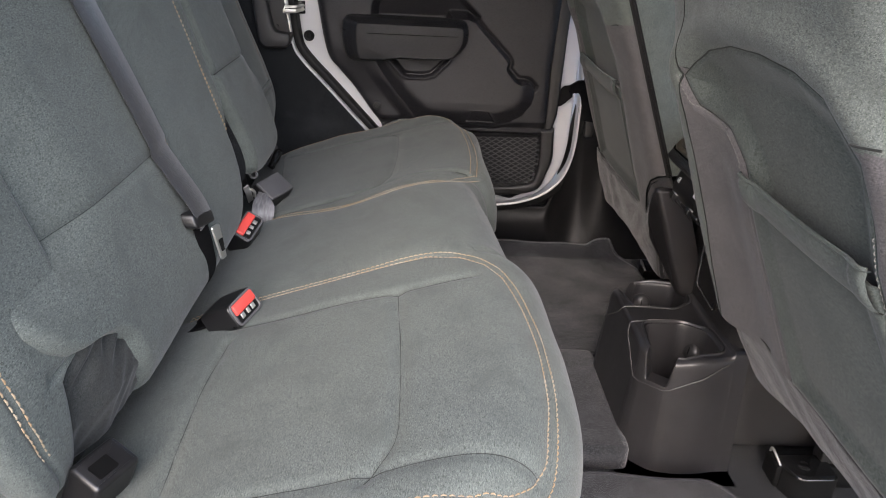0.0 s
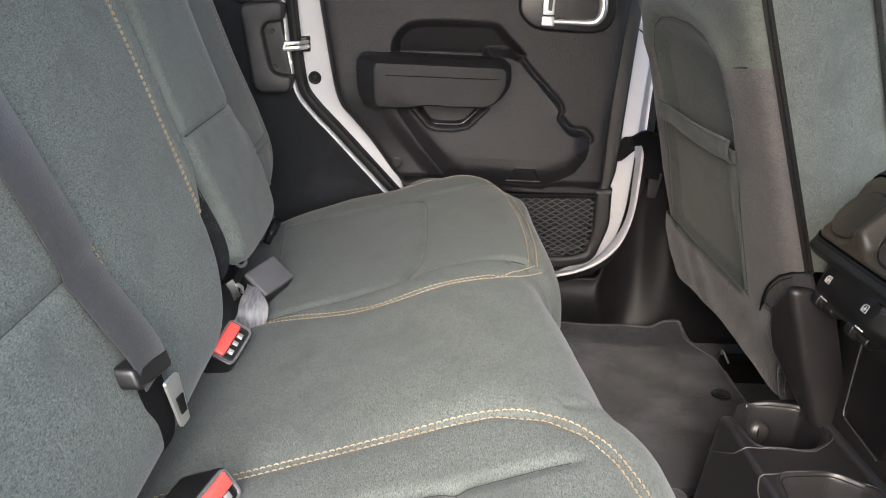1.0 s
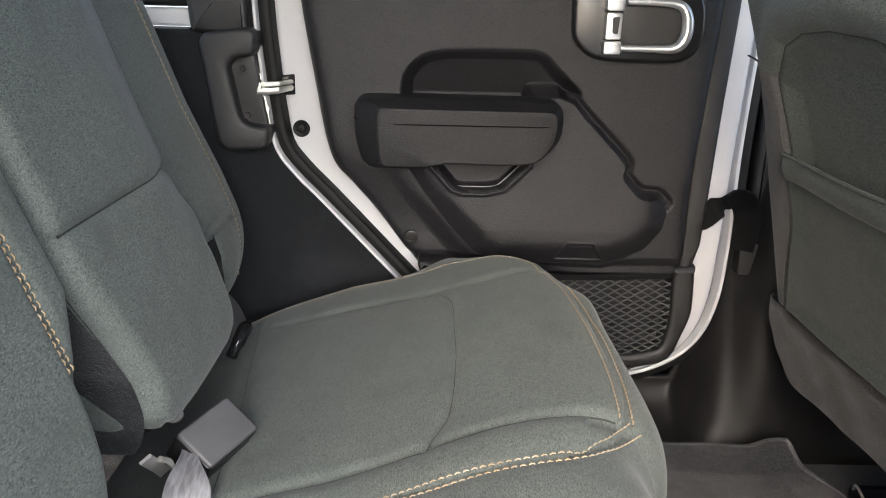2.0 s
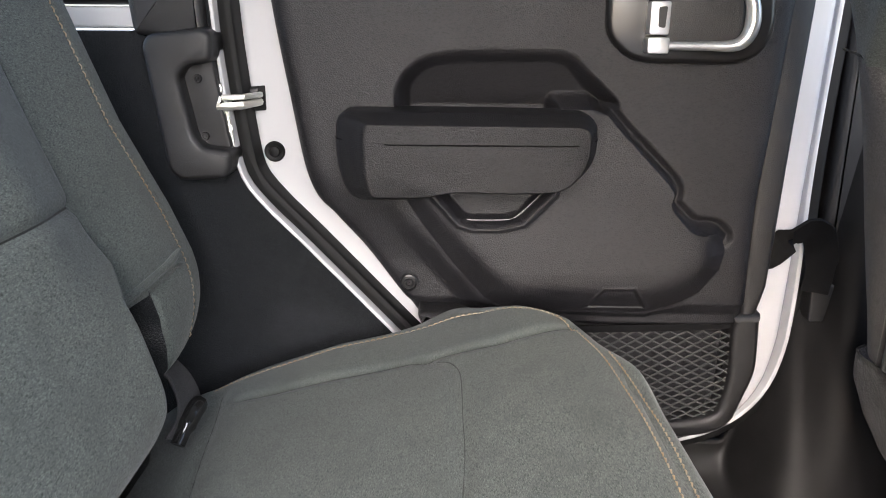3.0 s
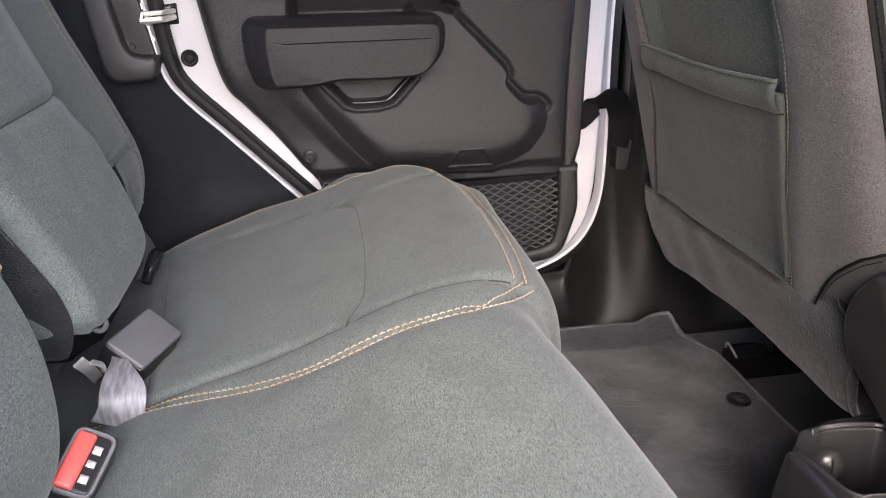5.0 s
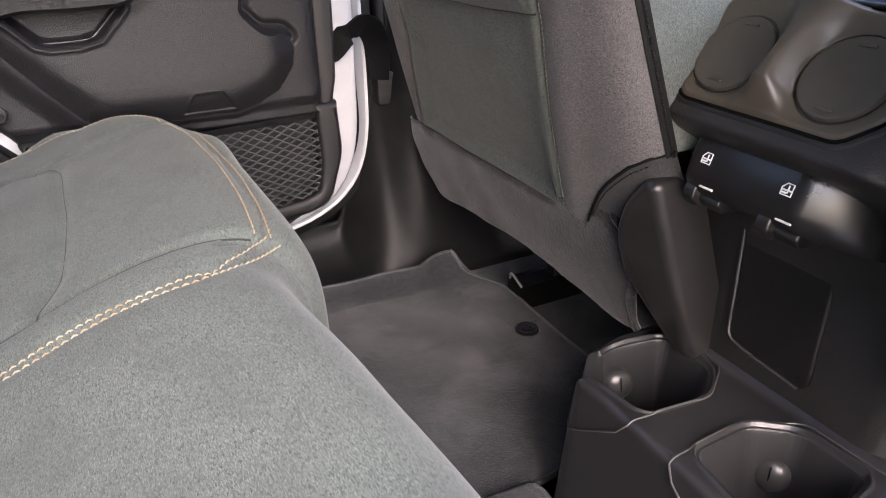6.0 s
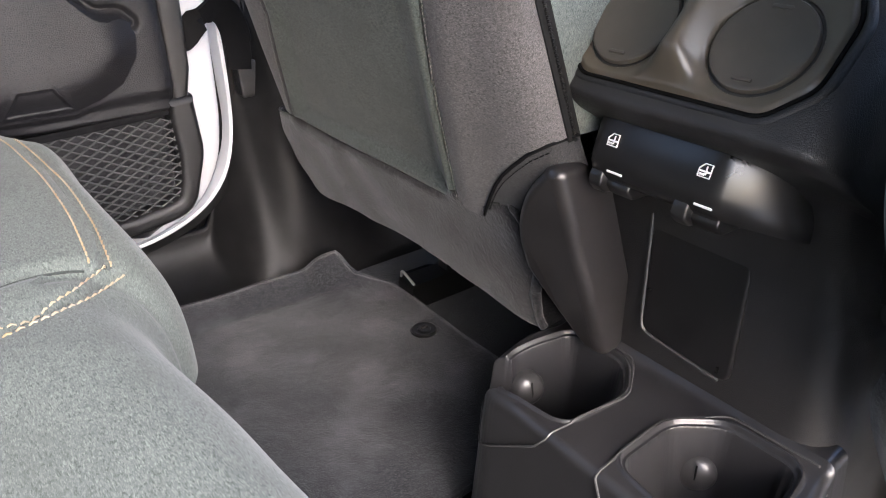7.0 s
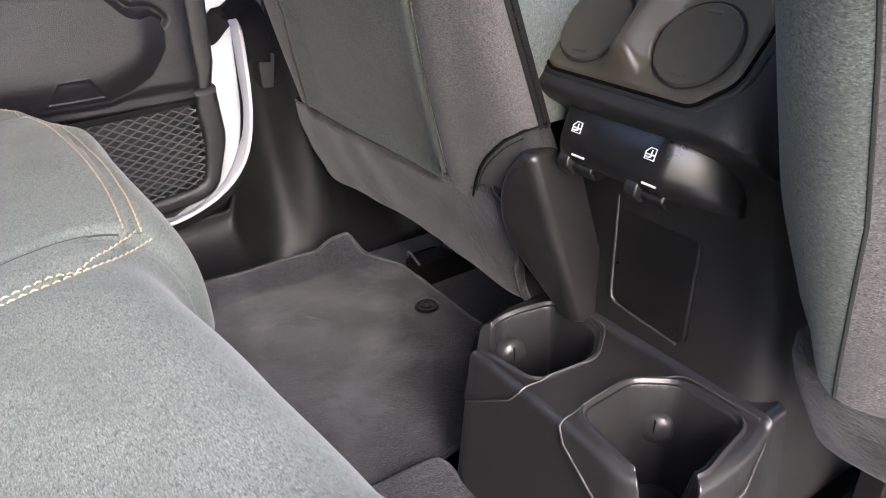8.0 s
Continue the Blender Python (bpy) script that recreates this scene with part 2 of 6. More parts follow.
def tube(bm, pts, r, n=8, closed=False):
    """A round bar along pts; r is a radius or one for each point."""
    P = [Vector(p) for p in pts]
    m = len(P)
    rs = r if isinstance(r, (list, tuple)) else [r] * m
    rings, side = [], None
    for i, p in enumerate(P):
        a, b = (P[i - 1], P[(i + 1) % m]) if closed else (P[max(i - 1, 0)], P[min(i + 1, m - 1)])
        t = (b - a).normalized()
        if side is None:
            side = t.cross(Vector((0, 0, 1)) if abs(t.z) < 0.9 else Vector((1, 0, 0))).normalized()
        side = (side - t * side.dot(t)).normalized()
        up = t.cross(side)
        rings.append([bm.verts.new(p + rs[i] * (math.cos(2 * math.pi * k / n) * side + math.sin(2 * math.pi * k / n) * up)) for k in range(n)])
    for i in range(m if closed else m - 1):
        a, b = rings[i], rings[(i + 1) % m]
        for k in range(n):
            bm.faces.new((a[k], a[(k + 1) % n], b[(k + 1) % n], b[k]))
    if not closed:
        bm.faces.new(rings[0]), bm.faces.new(rings[-1])
    return bm


def ribbon(bm, pts, across, width, thick=0.0014):
    """A strap of webbing along pts; across gives its width's direction at each point, or one for all; width likewise."""
    P = [Vector(p) for p in pts]
    m = len(P)
    A = [Vector(a).normalized() for a in (across if isinstance(across[0], (tuple, list, Vector)) else [across] * m)]
    W = width if isinstance(width, (list, tuple)) else [width] * m
    rings = []
    for i, p in enumerate(P):
        t = (P[min(i + 1, m - 1)] - P[max(i - 1, 0)]).normalized()
        a = (A[i] - t * A[i].dot(t)).normalized()
        nn = t.cross(a)
        row = []
        for u, v in ((-1, -0.4), (-0.97, -1), (0.97, -1), (1, -0.4), (1, 0.4), (0.97, 1), (0, 0.75), (-0.97, 1), (-1, 0.4)):
            row.append(bm.verts.new(p + a * (u * W[i] / 2) + nn * (v * thick / 2)))
        rings.append(row)
    n = len(rings[0])
    for a, b in zip(rings, rings[1:]):
        for k in range(n):
            bm.faces.new((a[k], a[(k + 1) % n], b[(k + 1) % n], b[k]))
    bm.faces.new(rings[0]), bm.faces.new(rings[-1])
    return bm


def disc(bm, centre, axis, radii, n=24):
    """A turned shape: radii is a list of (distance along axis, radius)."""
    q = Vector(axis).normalized().to_track_quat("Z", "Y").to_matrix()
    c, rings = Vector(centre), []
    for d, r in radii:
        rings.append([bm.verts.new(c + q @ Vector((r * math.cos(2 * math.pi * k / n), r * math.sin(2 * math.pi * k / n), d))) for k in range(n)])
    for a, b in zip(rings, rings[1:]):
        for k in range(n):
            bm.faces.new((a[k], a[(k + 1) % n], b[(k + 1) % n], b[k]))
    bm.faces.new(rings[0]), bm.faces.new(rings[-1])
    return bm


def sheet_faces(nu, nv):
    i = np.arange(nu * nv).reshape(nu, nv)
    return np.stack([i[:-1, :-1], i[1:, :-1], i[1:, 1:], i[:-1, 1:]], -1).reshape(-1, 4).tolist()


def sstep(a, b, x):
    t = np.clip((np.asarray(x, float) - a) / (b - a), 0, 1)
    return t * t * (3 - 2 * t)


def line_distance(px, py, pts):
    """Distance from points to a polyline, elementwise."""
    best = np.full(np.shape(px), 9.0)
    for (ax, ay), (bx, by) in zip(pts, pts[1:]):
        dx, dy = bx - ax, by - ay
        t = np.clip(((px - ax) * dx + (py - ay) * dy) / max(dx * dx + dy * dy, 1e-12), 0, 1)
        best = np.minimum(best, np.hypot(px - ax - t * dx, py - ay - t * dy))
    return best


def inside_distance(px, py, pts):
    """Signed distance to a closed polygon, positive inside."""
    d = line_distance(px, py, [*pts, pts[0]])
    ins = np.zeros(np.shape(px), bool)
    for (ax, ay), (bx, by) in zip(pts, [*pts[1:], pts[0]]):
        c = ((ay > py) != (by > py)) & (px < (bx - ax) * (py - ay) / ((by - ay) or 1e-12) + ax)
        ins ^= c
    return np.where(ins, d, -d)


def stitches(name, pts, normals, material, parent, length=0.0042, gap=0.0022, width=0.0013, label=""):
    """A row of single thread stitches lying on a surface, as one strip of thread."""
    P = np.array(pts, float)
    s = np.concatenate([[0], np.cumsum(np.linalg.norm(np.diff(P, axis=0), axis=1))])
    N = np.array(normals, float)
    V, F, at, k = [], [], 0.0, 0
    rs = random.Random(len(pts))
    while at + length < s[-1]:
        ends = []
        for d in (at, at + length / 2, at + length):
            ends.append((np.array([np.interp(d, s, P[:, j]) for j in range(3)]), np.array([np.interp(d, s, N[:, j]) for j in range(3)])))
        t = ends[2][0] - ends[0][0]
        t /= np.linalg.norm(t)
        for (c, n_), h, w in zip(ends, (0.0003, 0.0014, 0.0003), (0.6, 1.0, 0.6)):
            n_ = n_ / np.linalg.norm(n_)
            a = np.cross(t, n_)
            a = a / np.linalg.norm(a) + t * rs.uniform(-0.15, 0.15)
            for u, v in ((-1, -0.5), (-0.6, 0.6), (0.6, 0.6), (1, -0.5)):
                V.append(c + a * (u * w * width / 2) + n_ * (h + v * width * 0.5))
        for b in (k, k + 4):
            for j in range(4):
                F.append((b + j, b + (j + 1) % 4, b + 4 + (j + 1) % 4, b + 4 + j))
        F.append((k, k + 1, k + 2, k + 3)), F.append((k + 8, k + 9, k + 10, k + 11))
        k += 12
        at += length + gap
    return raw(name, V, F, material, parent, label)


def screw(parent, centre, axis, r, name="screw", material=None):
    bm = disc(bmesh.new(), centre, axis, [(0, r), (0.002, r), (0.003, r * 0.85), (0.003, r * 0.55), (0.0012, r * 0.5), (0.0012, r * 0.3), (0.0022, r * 0.25)], 20)
    return part(name, bm, material or M_SMOOTH, parent)


YC = 1.066  # the car's centre line
FAR = (0.042, 0.030, -0.005)  # the far body side and door stand this much off their drawn places


def far(ob):
    ob.location = FAR
    return ob


# ---- body shell ----
def shell():
    """Ground, floor, pillars and the walls of the car; the near doors stand open."""
    # unseen ground added as a pale reflector below the door opening
    bm = prism(bmesh.new(), [(-400, -400), (400, -400), (400, 400), (-400, 400)], "xy", -0.26, -0.20)
    tagged(part("ground", bm, M_GROUND, None, "unseen ground around the car, kept pale to bounce light"), kind="structure", category="ground")
    bm = prism(bmesh.new(), [(-1.3, 0.36), (1.5, 0.36), (1.5, 1.84), (-1.3, 1.84)], "xy", -0.20, -0.012)
    tagged(part("floor", bm, M_CARPET, None, "black carpet covering the car floor"), kind="structure", category="floor")
    bm = prism(bmesh.new(), rounded([(0.03, -0.155), (0.03, 0.155), (0.33, 0.150), (0.33, -0.150)], 0.02), "xy", -0.012, 0.028, 0.012)
    for v in bm.verts:
        v.co.y += YC
    tagged(part("floor_tunnel", bm, M_MAT, None, "grey carpet over the low floor tunnel"), kind="structure", category="floor")
    bm = prism(bmesh.new(), [(-1.32, -0.08), (-1.32, 0.70), (-1.25, 0.70), (-1.22, -0.08)], "xz", 0.36, 1.82)
    tagged(part("wall_rear", bm, M_PLASTIC, None, "black inner side of the closed tailgate"), kind="structure", category="wall")
    bm = prism(bmesh.new(), [(1.35, -0.08), (1.15, 0.55), (1.25, 0.62), (1.5, 0.55), (1.5, -0.08)], "xz", 0.36, 1.82)
    tagged(part("wall_front", bm, M_PLASTIC, None, "black dashboard and bulkhead at the front"), kind="structure", category="wall")
    # unseen hard top with its headliner, added to block light from above; the sides are open or glazed
    bm = prism(bmesh.new(), rounded([(-1.32, 1.22), (0.84, 1.22), (0.84, 1.28), (-1.32, 1.28)], 0.02), "xz", 0.34, 1.88, 0.0)
    tagged(part("roof", bm, M_WHITE, None, "unseen white hard top keeping light from above out of the cabin"), kind="structure", category="roof")
    bm = prism(bmesh.new(), rounded([(-1.30, 0.38), (0.82, 0.38), (0.82, 1.84), (-1.30, 1.84)], 0.03), "xy", 1.215, 1.203, 0.004)
    tagged(part("ceiling", bm, M_ROOF, None, "unseen pale grey headliner under the hard top"), kind="structure", category="ceiling")
    for y in (0.38, 1.80):
        bm = tube(bmesh.new(), [(1.25, y, 0.6), (0.85, y, 1.23)], 0.035, 10)
        tagged(part("windscreen_pillar", bm, M_PLASTIC, None, "black trimmed pillar beside the windscreen"), kind="structure", category="pillar")
    # near side: rear quarter, sill and pillar round the open door
    bm = prism(bmesh.new(), [(-1.3, -0.08), (-0.45, -0.08), (-0.36, 0.5), (-0.36, 1.22), (-0.48, 1.22), (-0.50, 0.72), (-1.3, 0.72)], "xz", 0.34, 0.40, 0.01)
    tagged(part("wall_near_quarter", bm, M_WHITE, None, "white painted body side behind the open door"), kind="structure", category="wall")
    bm = prism(bmesh.new(), rounded([(-0.45, -0.20), (1.3, -0.20), (1.3, -0.02), (-0.45, -0.02)], 0.02), "xz", 0.30, 0.38, 0.01)
    tagged(part("sill_near", bm, M_WHITE, None, "white painted sill under the open door"), kind="structure", category="sill")
    bm = prism(bmesh.new(), rounded([(0.42, -0.05), (0.52, -0.05), (0.50, 1.22), (0.40, 1.22)], 0.01), "xz", 0.34, 0.40, 0.01)
    tagged(part("pillar_near", bm, M_PLASTIC, None, "black trimmed door pillar beside the front seat"), kind="structure", category="pillar")


# line of the body opening round the far door, as x and z
OPEN_BACK = [(-0.386, 0.90), (-0.386, 0.76), (-0.384, 0.68), (-0.380, 0.62), (-0.372, 0.54), (-0.362, 0.49), (-0.335, 0.452), (-0.29, 0.405), (-0.185, 0.292), (-0.08, 0.18), (-0.01, 0.11)]


def strip(name, line, offset0, offset1, y0, y1, material, parent=None, label="", n=60, bevel=0.003):
    """A band between two curves parallel to a line in the xz plane, from depth y0 to y1."""
    P = spline(line, n)
    tg = np.gradient(P, axis=0)
    tg /= np.linalg.norm(tg, axis=1)[:, None]
    nr = np.stack([-tg[:, 1], tg[:, 0]], 1)
    a, b = P + nr * offset0, P + nr * offset1
    return block(name, [tuple(p) for p in a] + [tuple(p) for p in b[::-1]], "xz", y0, y1, material, parent, bevel, label, 2)


def far_side():
    """The far body side: quarter carpet, white jamb, seal, sill trim and pillar."""
    line = [tuple(p) for p in spline(OPEN_BACK, 40)]
    bm = prism(bmesh.new(), [(x + 0.003, z + 0.003) for x, z in line] + [(-0.01, -0.08), (-1.3, -0.08), (-1.3, 0.655), (-0.47, 0.655), (-0.40, 0.68), (-0.40, 0.90)], "xz", 1.80, 1.722)
    tagged(far(part("wall_quarter", bm, M_CARPET, None, "black carpeted quarter trim behind the door opening")), kind="structure", category="wall")
    jamb = strip("trim_jamb", OPEN_BACK, 0.0044, 0.0098, 1.80, 1.714, M_WHITE, None, "white painted flange of the body opening")
    tagged(far(jamb), kind="structure", category="trim")
    seal = strip("trim_seal", OPEN_BACK, 0.0100, 0.027, 1.84, 1.724, M_RUBBER, None, "black rubber door seal", bevel=0.006)
    tagged(far(seal), kind="structure", category="trim")
    # ledge of the body side above the carpet
    bm = prism(bmesh.new(), [(-1.3, 0.658), (-0.462, 0.658), (-0.462, 0.682), (-1.3, 0.682)], "xz", 1.80, 1.735, 0.004)
    tagged(far(part("trim_ledge", bm, M_WHITE, None, "white painted ledge of the body side")), kind="structure", category="trim")
    bm = prism(bmesh.new(), [(-1.3, 0.684), (-0.40, 0.684), (-0.40, 0.71), (-1.3, 0.71)], "xz", 1.80, 1.728, 0.006)
    tagged(far(part("trim_rail", bm, M_SMOOTH, None, "glossy black rail above the white ledge")), kind="structure", category="trim")
    bm = prism(bmesh.new(), rounded([(-0.462, 0.652), (-0.384, 0.648), (-0.386, 0.74), (-0.47, 0.74)], 0.008), "xz", 1.80, 1.706, 0.008)
    tagged(far(part("trim_corner", bm, M_PLASTIC, None, "black plastic corner trim over the grab bracket")), kind="structure", category="trim")
    bm = prism(bmesh.new(), [(-1.3, 1.12), (-0.40, 1.12), (-0.40, 1.22), (-1.3, 1.22)], "xz", 1.82, 1.74, 0.01)
    tagged(far(part("wall_quarter_upper", bm, M_PLASTIC, None, "black upper frame of the rear side window")), kind="structure", category="wall")
    bm = prism(bmesh.new(), [(-0.47, 0.71), (-0.386, 0.71), (-0.37, 1.22), (-0.5, 1.22)], "xz", 1.82, 1.73, 0.01)
    tagged(far(part("pillar_rear", bm, M_PLASTIC, None, "black trimmed pillar behind the door")), kind="structure", category="pillar")

    # black sill trim that sweeps up into the middle pillar
    xs = np.concatenate([np.linspace(-0.25, 0.24, 24), np.linspace(0.245, 0.46, 40), np.linspace(0.47, 1.2, 10)])
    V, ns = [], 26
    for x in xs:
        top = 0.084 + 0.44 * float(sstep(0.285, 0.375, x)) + 0.6 * float(sstep(0.36, 0.42, x))
        pull = 0.03 * float(sstep(0.24, 0.36, x)) * (1 - float(sstep(0.42, 0.50, x)))
        for s in np.linspace(0, 1, ns):
            low = (1 - s) ** 2.2
            y = 1.822 - 0.125 * low - pull * math.sin(math.pi * min(1, s * 1.15)) * (1 - 0.4 * s)
            V.append((x, y, -0.012 + (top + 0.012) * s ** 1.25))
    F = sheet_faces(len(xs), ns)
    ob = raw("trim_sill", V, F, M_SILL, None, "black moulded plastic sill trim sweeping up the pillar")
    tagged(far(ob), kind="structure", category="trim")
    sol = ob.modifiers.new("thickness", "SOLIDIFY")
    sol.thickness = 0.012
    # white body flange and seal in front of the door
    front = [(0.352, 0.90), (0.346, 0.70), (0.342, 0.50), (0.345, 0.33), (0.340, 0.24), (0.318, 0.175), (0.272, 0.130), (0.20, 0.103), (0.10, 0.094), (-0.03, 0.092)]
    ob = strip("trim_flange", front, -0.006, 0.001, 1.86, 1.785, M_WHITE, None, "white painted sill and pillar flange")
    tagged(far(ob), kind="structure", category="trim")
    ob = strip("trim_seal_front", front, 0.0014, 0.021, 1.86, 1.80, M_RUBBER, None, "black rubber seal along the sill", bevel=0.004)
    tagged(far(ob), kind="structure", category="trim")
    bm = prism(bmesh.new(), [(0.352, 0.30), (0.362, 0.225), (0.385, 0.25), (0.400, 0.30), (0.400, 0.90), (0.364, 0.90), (0.352, 0.5)], "xz", 1.90, 1.835, 0.004)
    tagged(far(part("pillar_middle", bm, M_WHITE, None, "white painted face of the middle pillar")), kind="structure", category="pillar")
    bm = prism(bmesh.new(), rounded([(0.374, 0.28), (0.52, 0.28), (0.50, 1.22), (0.355, 1.22)], 0.01), "xz", 1.90, 1.79, 0.012)
    tagged(far(part("pillar_trim", bm, M_PLASTIC, None, "black plastic trim of the middle pillar")), kind="structure", category="pillar")
    # added plate blocks the sky that would show under the door
    bm = prism(bmesh.new(), [(-0.45, -0.20), (0.52, -0.20), (0.52, 0.125), (-0.45, 0.125)], "xz", 1.93, 1.872, 0.004)
    tagged(far(part("sill_far", bm, M_RUBBER, None, "black plate added behind the foot of the door to close its gap")), kind="structure", category="sill")
    # far front door, plain
    bm = prism(bmesh.new(), [(0.46, 0.0), (1.4, 0.0), (1.4, 0.80), (0.46, 0.80)], "xz", 1.90, 1.84, 0.01)
    tagged(far(part("wall_front_door", bm, M_PLASTIC, None, "black trim of the closed front door")), kind="structure", category="wall")


def grab_bracket():
    t = far(thing("grab_bracket", "black plastic bracket with two screws on the quarter trim", "bracket"))
    plate = rounded([(-0.425, 0.622), (-0.383, 0.628), (-0.366, 0.516), (-0.415, 0.508)], 0.006)
    block("plate", plate, "xz", 1.73, 1.704, M_PLASTIC, t, 0.003)
    outer = [(-0.455, 0.640), (-0.447, 0.652), (-0.385, 0.660), (-0.374, 0.652), (-0.377, 0.626), (-0.384, 0.621), (-0.406, 0.618),
             (-0.416, 0.606), (-0.404, 0.540), (-0.395, 0.527), (-0.366, 0.524), (-0.361, 0.518), (-0.364, 0.500), (-0.372, 0.490), (-0.424, 0.487), (-0.438, 0.500)]
    block("guard", rounded(outer, 0.006, 3), "xz", 1.735, 1.682, M_PLASTIC, t, 0.007)
    screw(t, (-0.400, 1.704, 0.603), (0, -1, 0), 0.005)
    screw(t, (-0.397, 1.704, 0.537), (0, -1, 0), 0.005)
    t.scale = (0.94, 1.0, 0.96)
    t.location = (FAR[0] - 0.018, FAR[1], FAR[2] + 0.027)


# ---- far rear door ----
POD_TOP = [(-0.165, 0.575), (0.011, 0.577), (0.041, 0.578), (0.060, 0.572), (0.076, 0.554), (0.137, 0.494), (0.145, 0.482), (0.140, 0.469), (0.167, 0.440), (0.195, 0.440), (0.206, 0.428)]
POD_LOW = [(0.206, 0.428), (0.210, 0.410), (0.206, 0.388), (0.184, 0.358), (0.155, 0.343), (0.123, 0.333), (-0.042, 0.337), (-0.072, 0.351), (-0.109, 0.393), (-0.145, 0.440), (-0.165, 0.470)]
RECESS = [(-0.174, 0.515), (-0.174, 0.602), (-0.150, 0.628), (-0.117, 0.636), (0.003, 0.637), (0.019, 0.632), (0.035, 0.614), (0.071, 0.580), (0.060, 0.576), (0.041, 0.581), (0.006, 0.581), (-0.002, 0.515)]
PULL = [(-0.138, 0.500), (-0.138, 0.481), (-0.106, 0.446), (-0.090, 0.441), (-0.055, 0.441), (-0.030, 0.447), (0.005, 0.482), (0.005, 0.500)]


RECESS = rounded(RECESS[:9], 0.016, 4) + RECESS[9:]
POD_TOP = [POD_TOP[0]] + rounded(POD_TOP, 0.012, 3)[4:-4] + [POD_TOP[-1]]


def panel_depth(x, z):
    """How far the door trim stands out towards the seat."""
    h = 0.003 * np.cos((z - 0.5) * 4) + 0 * x
    pod = inside_distance(x, z, POD_TOP + POD_LOW[1:])
    low, top = line_distance(x, z, POD_LOW), line_distance(x, z, POD_TOP)
    face = 0.006 + 0.021 * np.clip((0.56 - z) / 0.17, 0, 1)
    # the pod's flat face, its chamfer along the bottom and its sharp upper edge
    a, b = 0.85 * low, 0.001 + 4.0 * top
    soft = 0.004
    body = -soft * np.logaddexp(-face / soft, -a / soft)
    rec = inside_distance(x, z, RECESS)
    keep = 1 - sstep(-0.003, 0.003, rec)
    h = h + np.where(pod > 0, np.maximum(0.0, np.minimum(body, b)), 0.0) * keep
    h = h - 0.008 * np.exp(-((top - 0.006) / 0.0045) ** 2) * (pod < 0) * sstep(0.03, 0.06, x)
    # the panel draws back below and behind the pod
    h = h - 0.020 * sstep(0.47, 0.36, z + 0.25 * (x + 0.10)) * sstep(0.002, -0.035, pod) * sstep(0.10, -0.02, x)
    h = h - 0.010 * sstep(0.0, -0.012, pod) * sstep(0.345, 0.325, z)
    h = h - (0.008 + 0.033 * np.clip((0.637 - z) / 0.060, 0, 1)) * sstep(-0.006, 0.013, rec)
    pull = inside_distance(x, z, PULL)
    h = h - 0.020 * sstep(0.004, 0.014, pull) + 0.0035 * np.exp(-((pull - 0.0005) / 0.003) ** 2) * (pod > 0)
    # thumb notch low on the pod
    tab = inside_distance(x, z, [(0.046, 0.340), (0.064, 0.372), (0.102, 0.372), (0.122, 0.340)])
    h = h - 0.0025 * sstep(0.0, 0.004, tab) + 0.0012 * np.exp(-(tab / 0.002) ** 2)
    # map pocket below
    pocket = inside_distance(x, z, [(0.0, 0.10), (0.0, 0.312), (0.246, 0.312), (0.246, 0.20), (0.215, 0.155), (0.15, 0.135)])
    h = h - 0.030 * sstep(-0.004, 0.012, pocket)
    return h


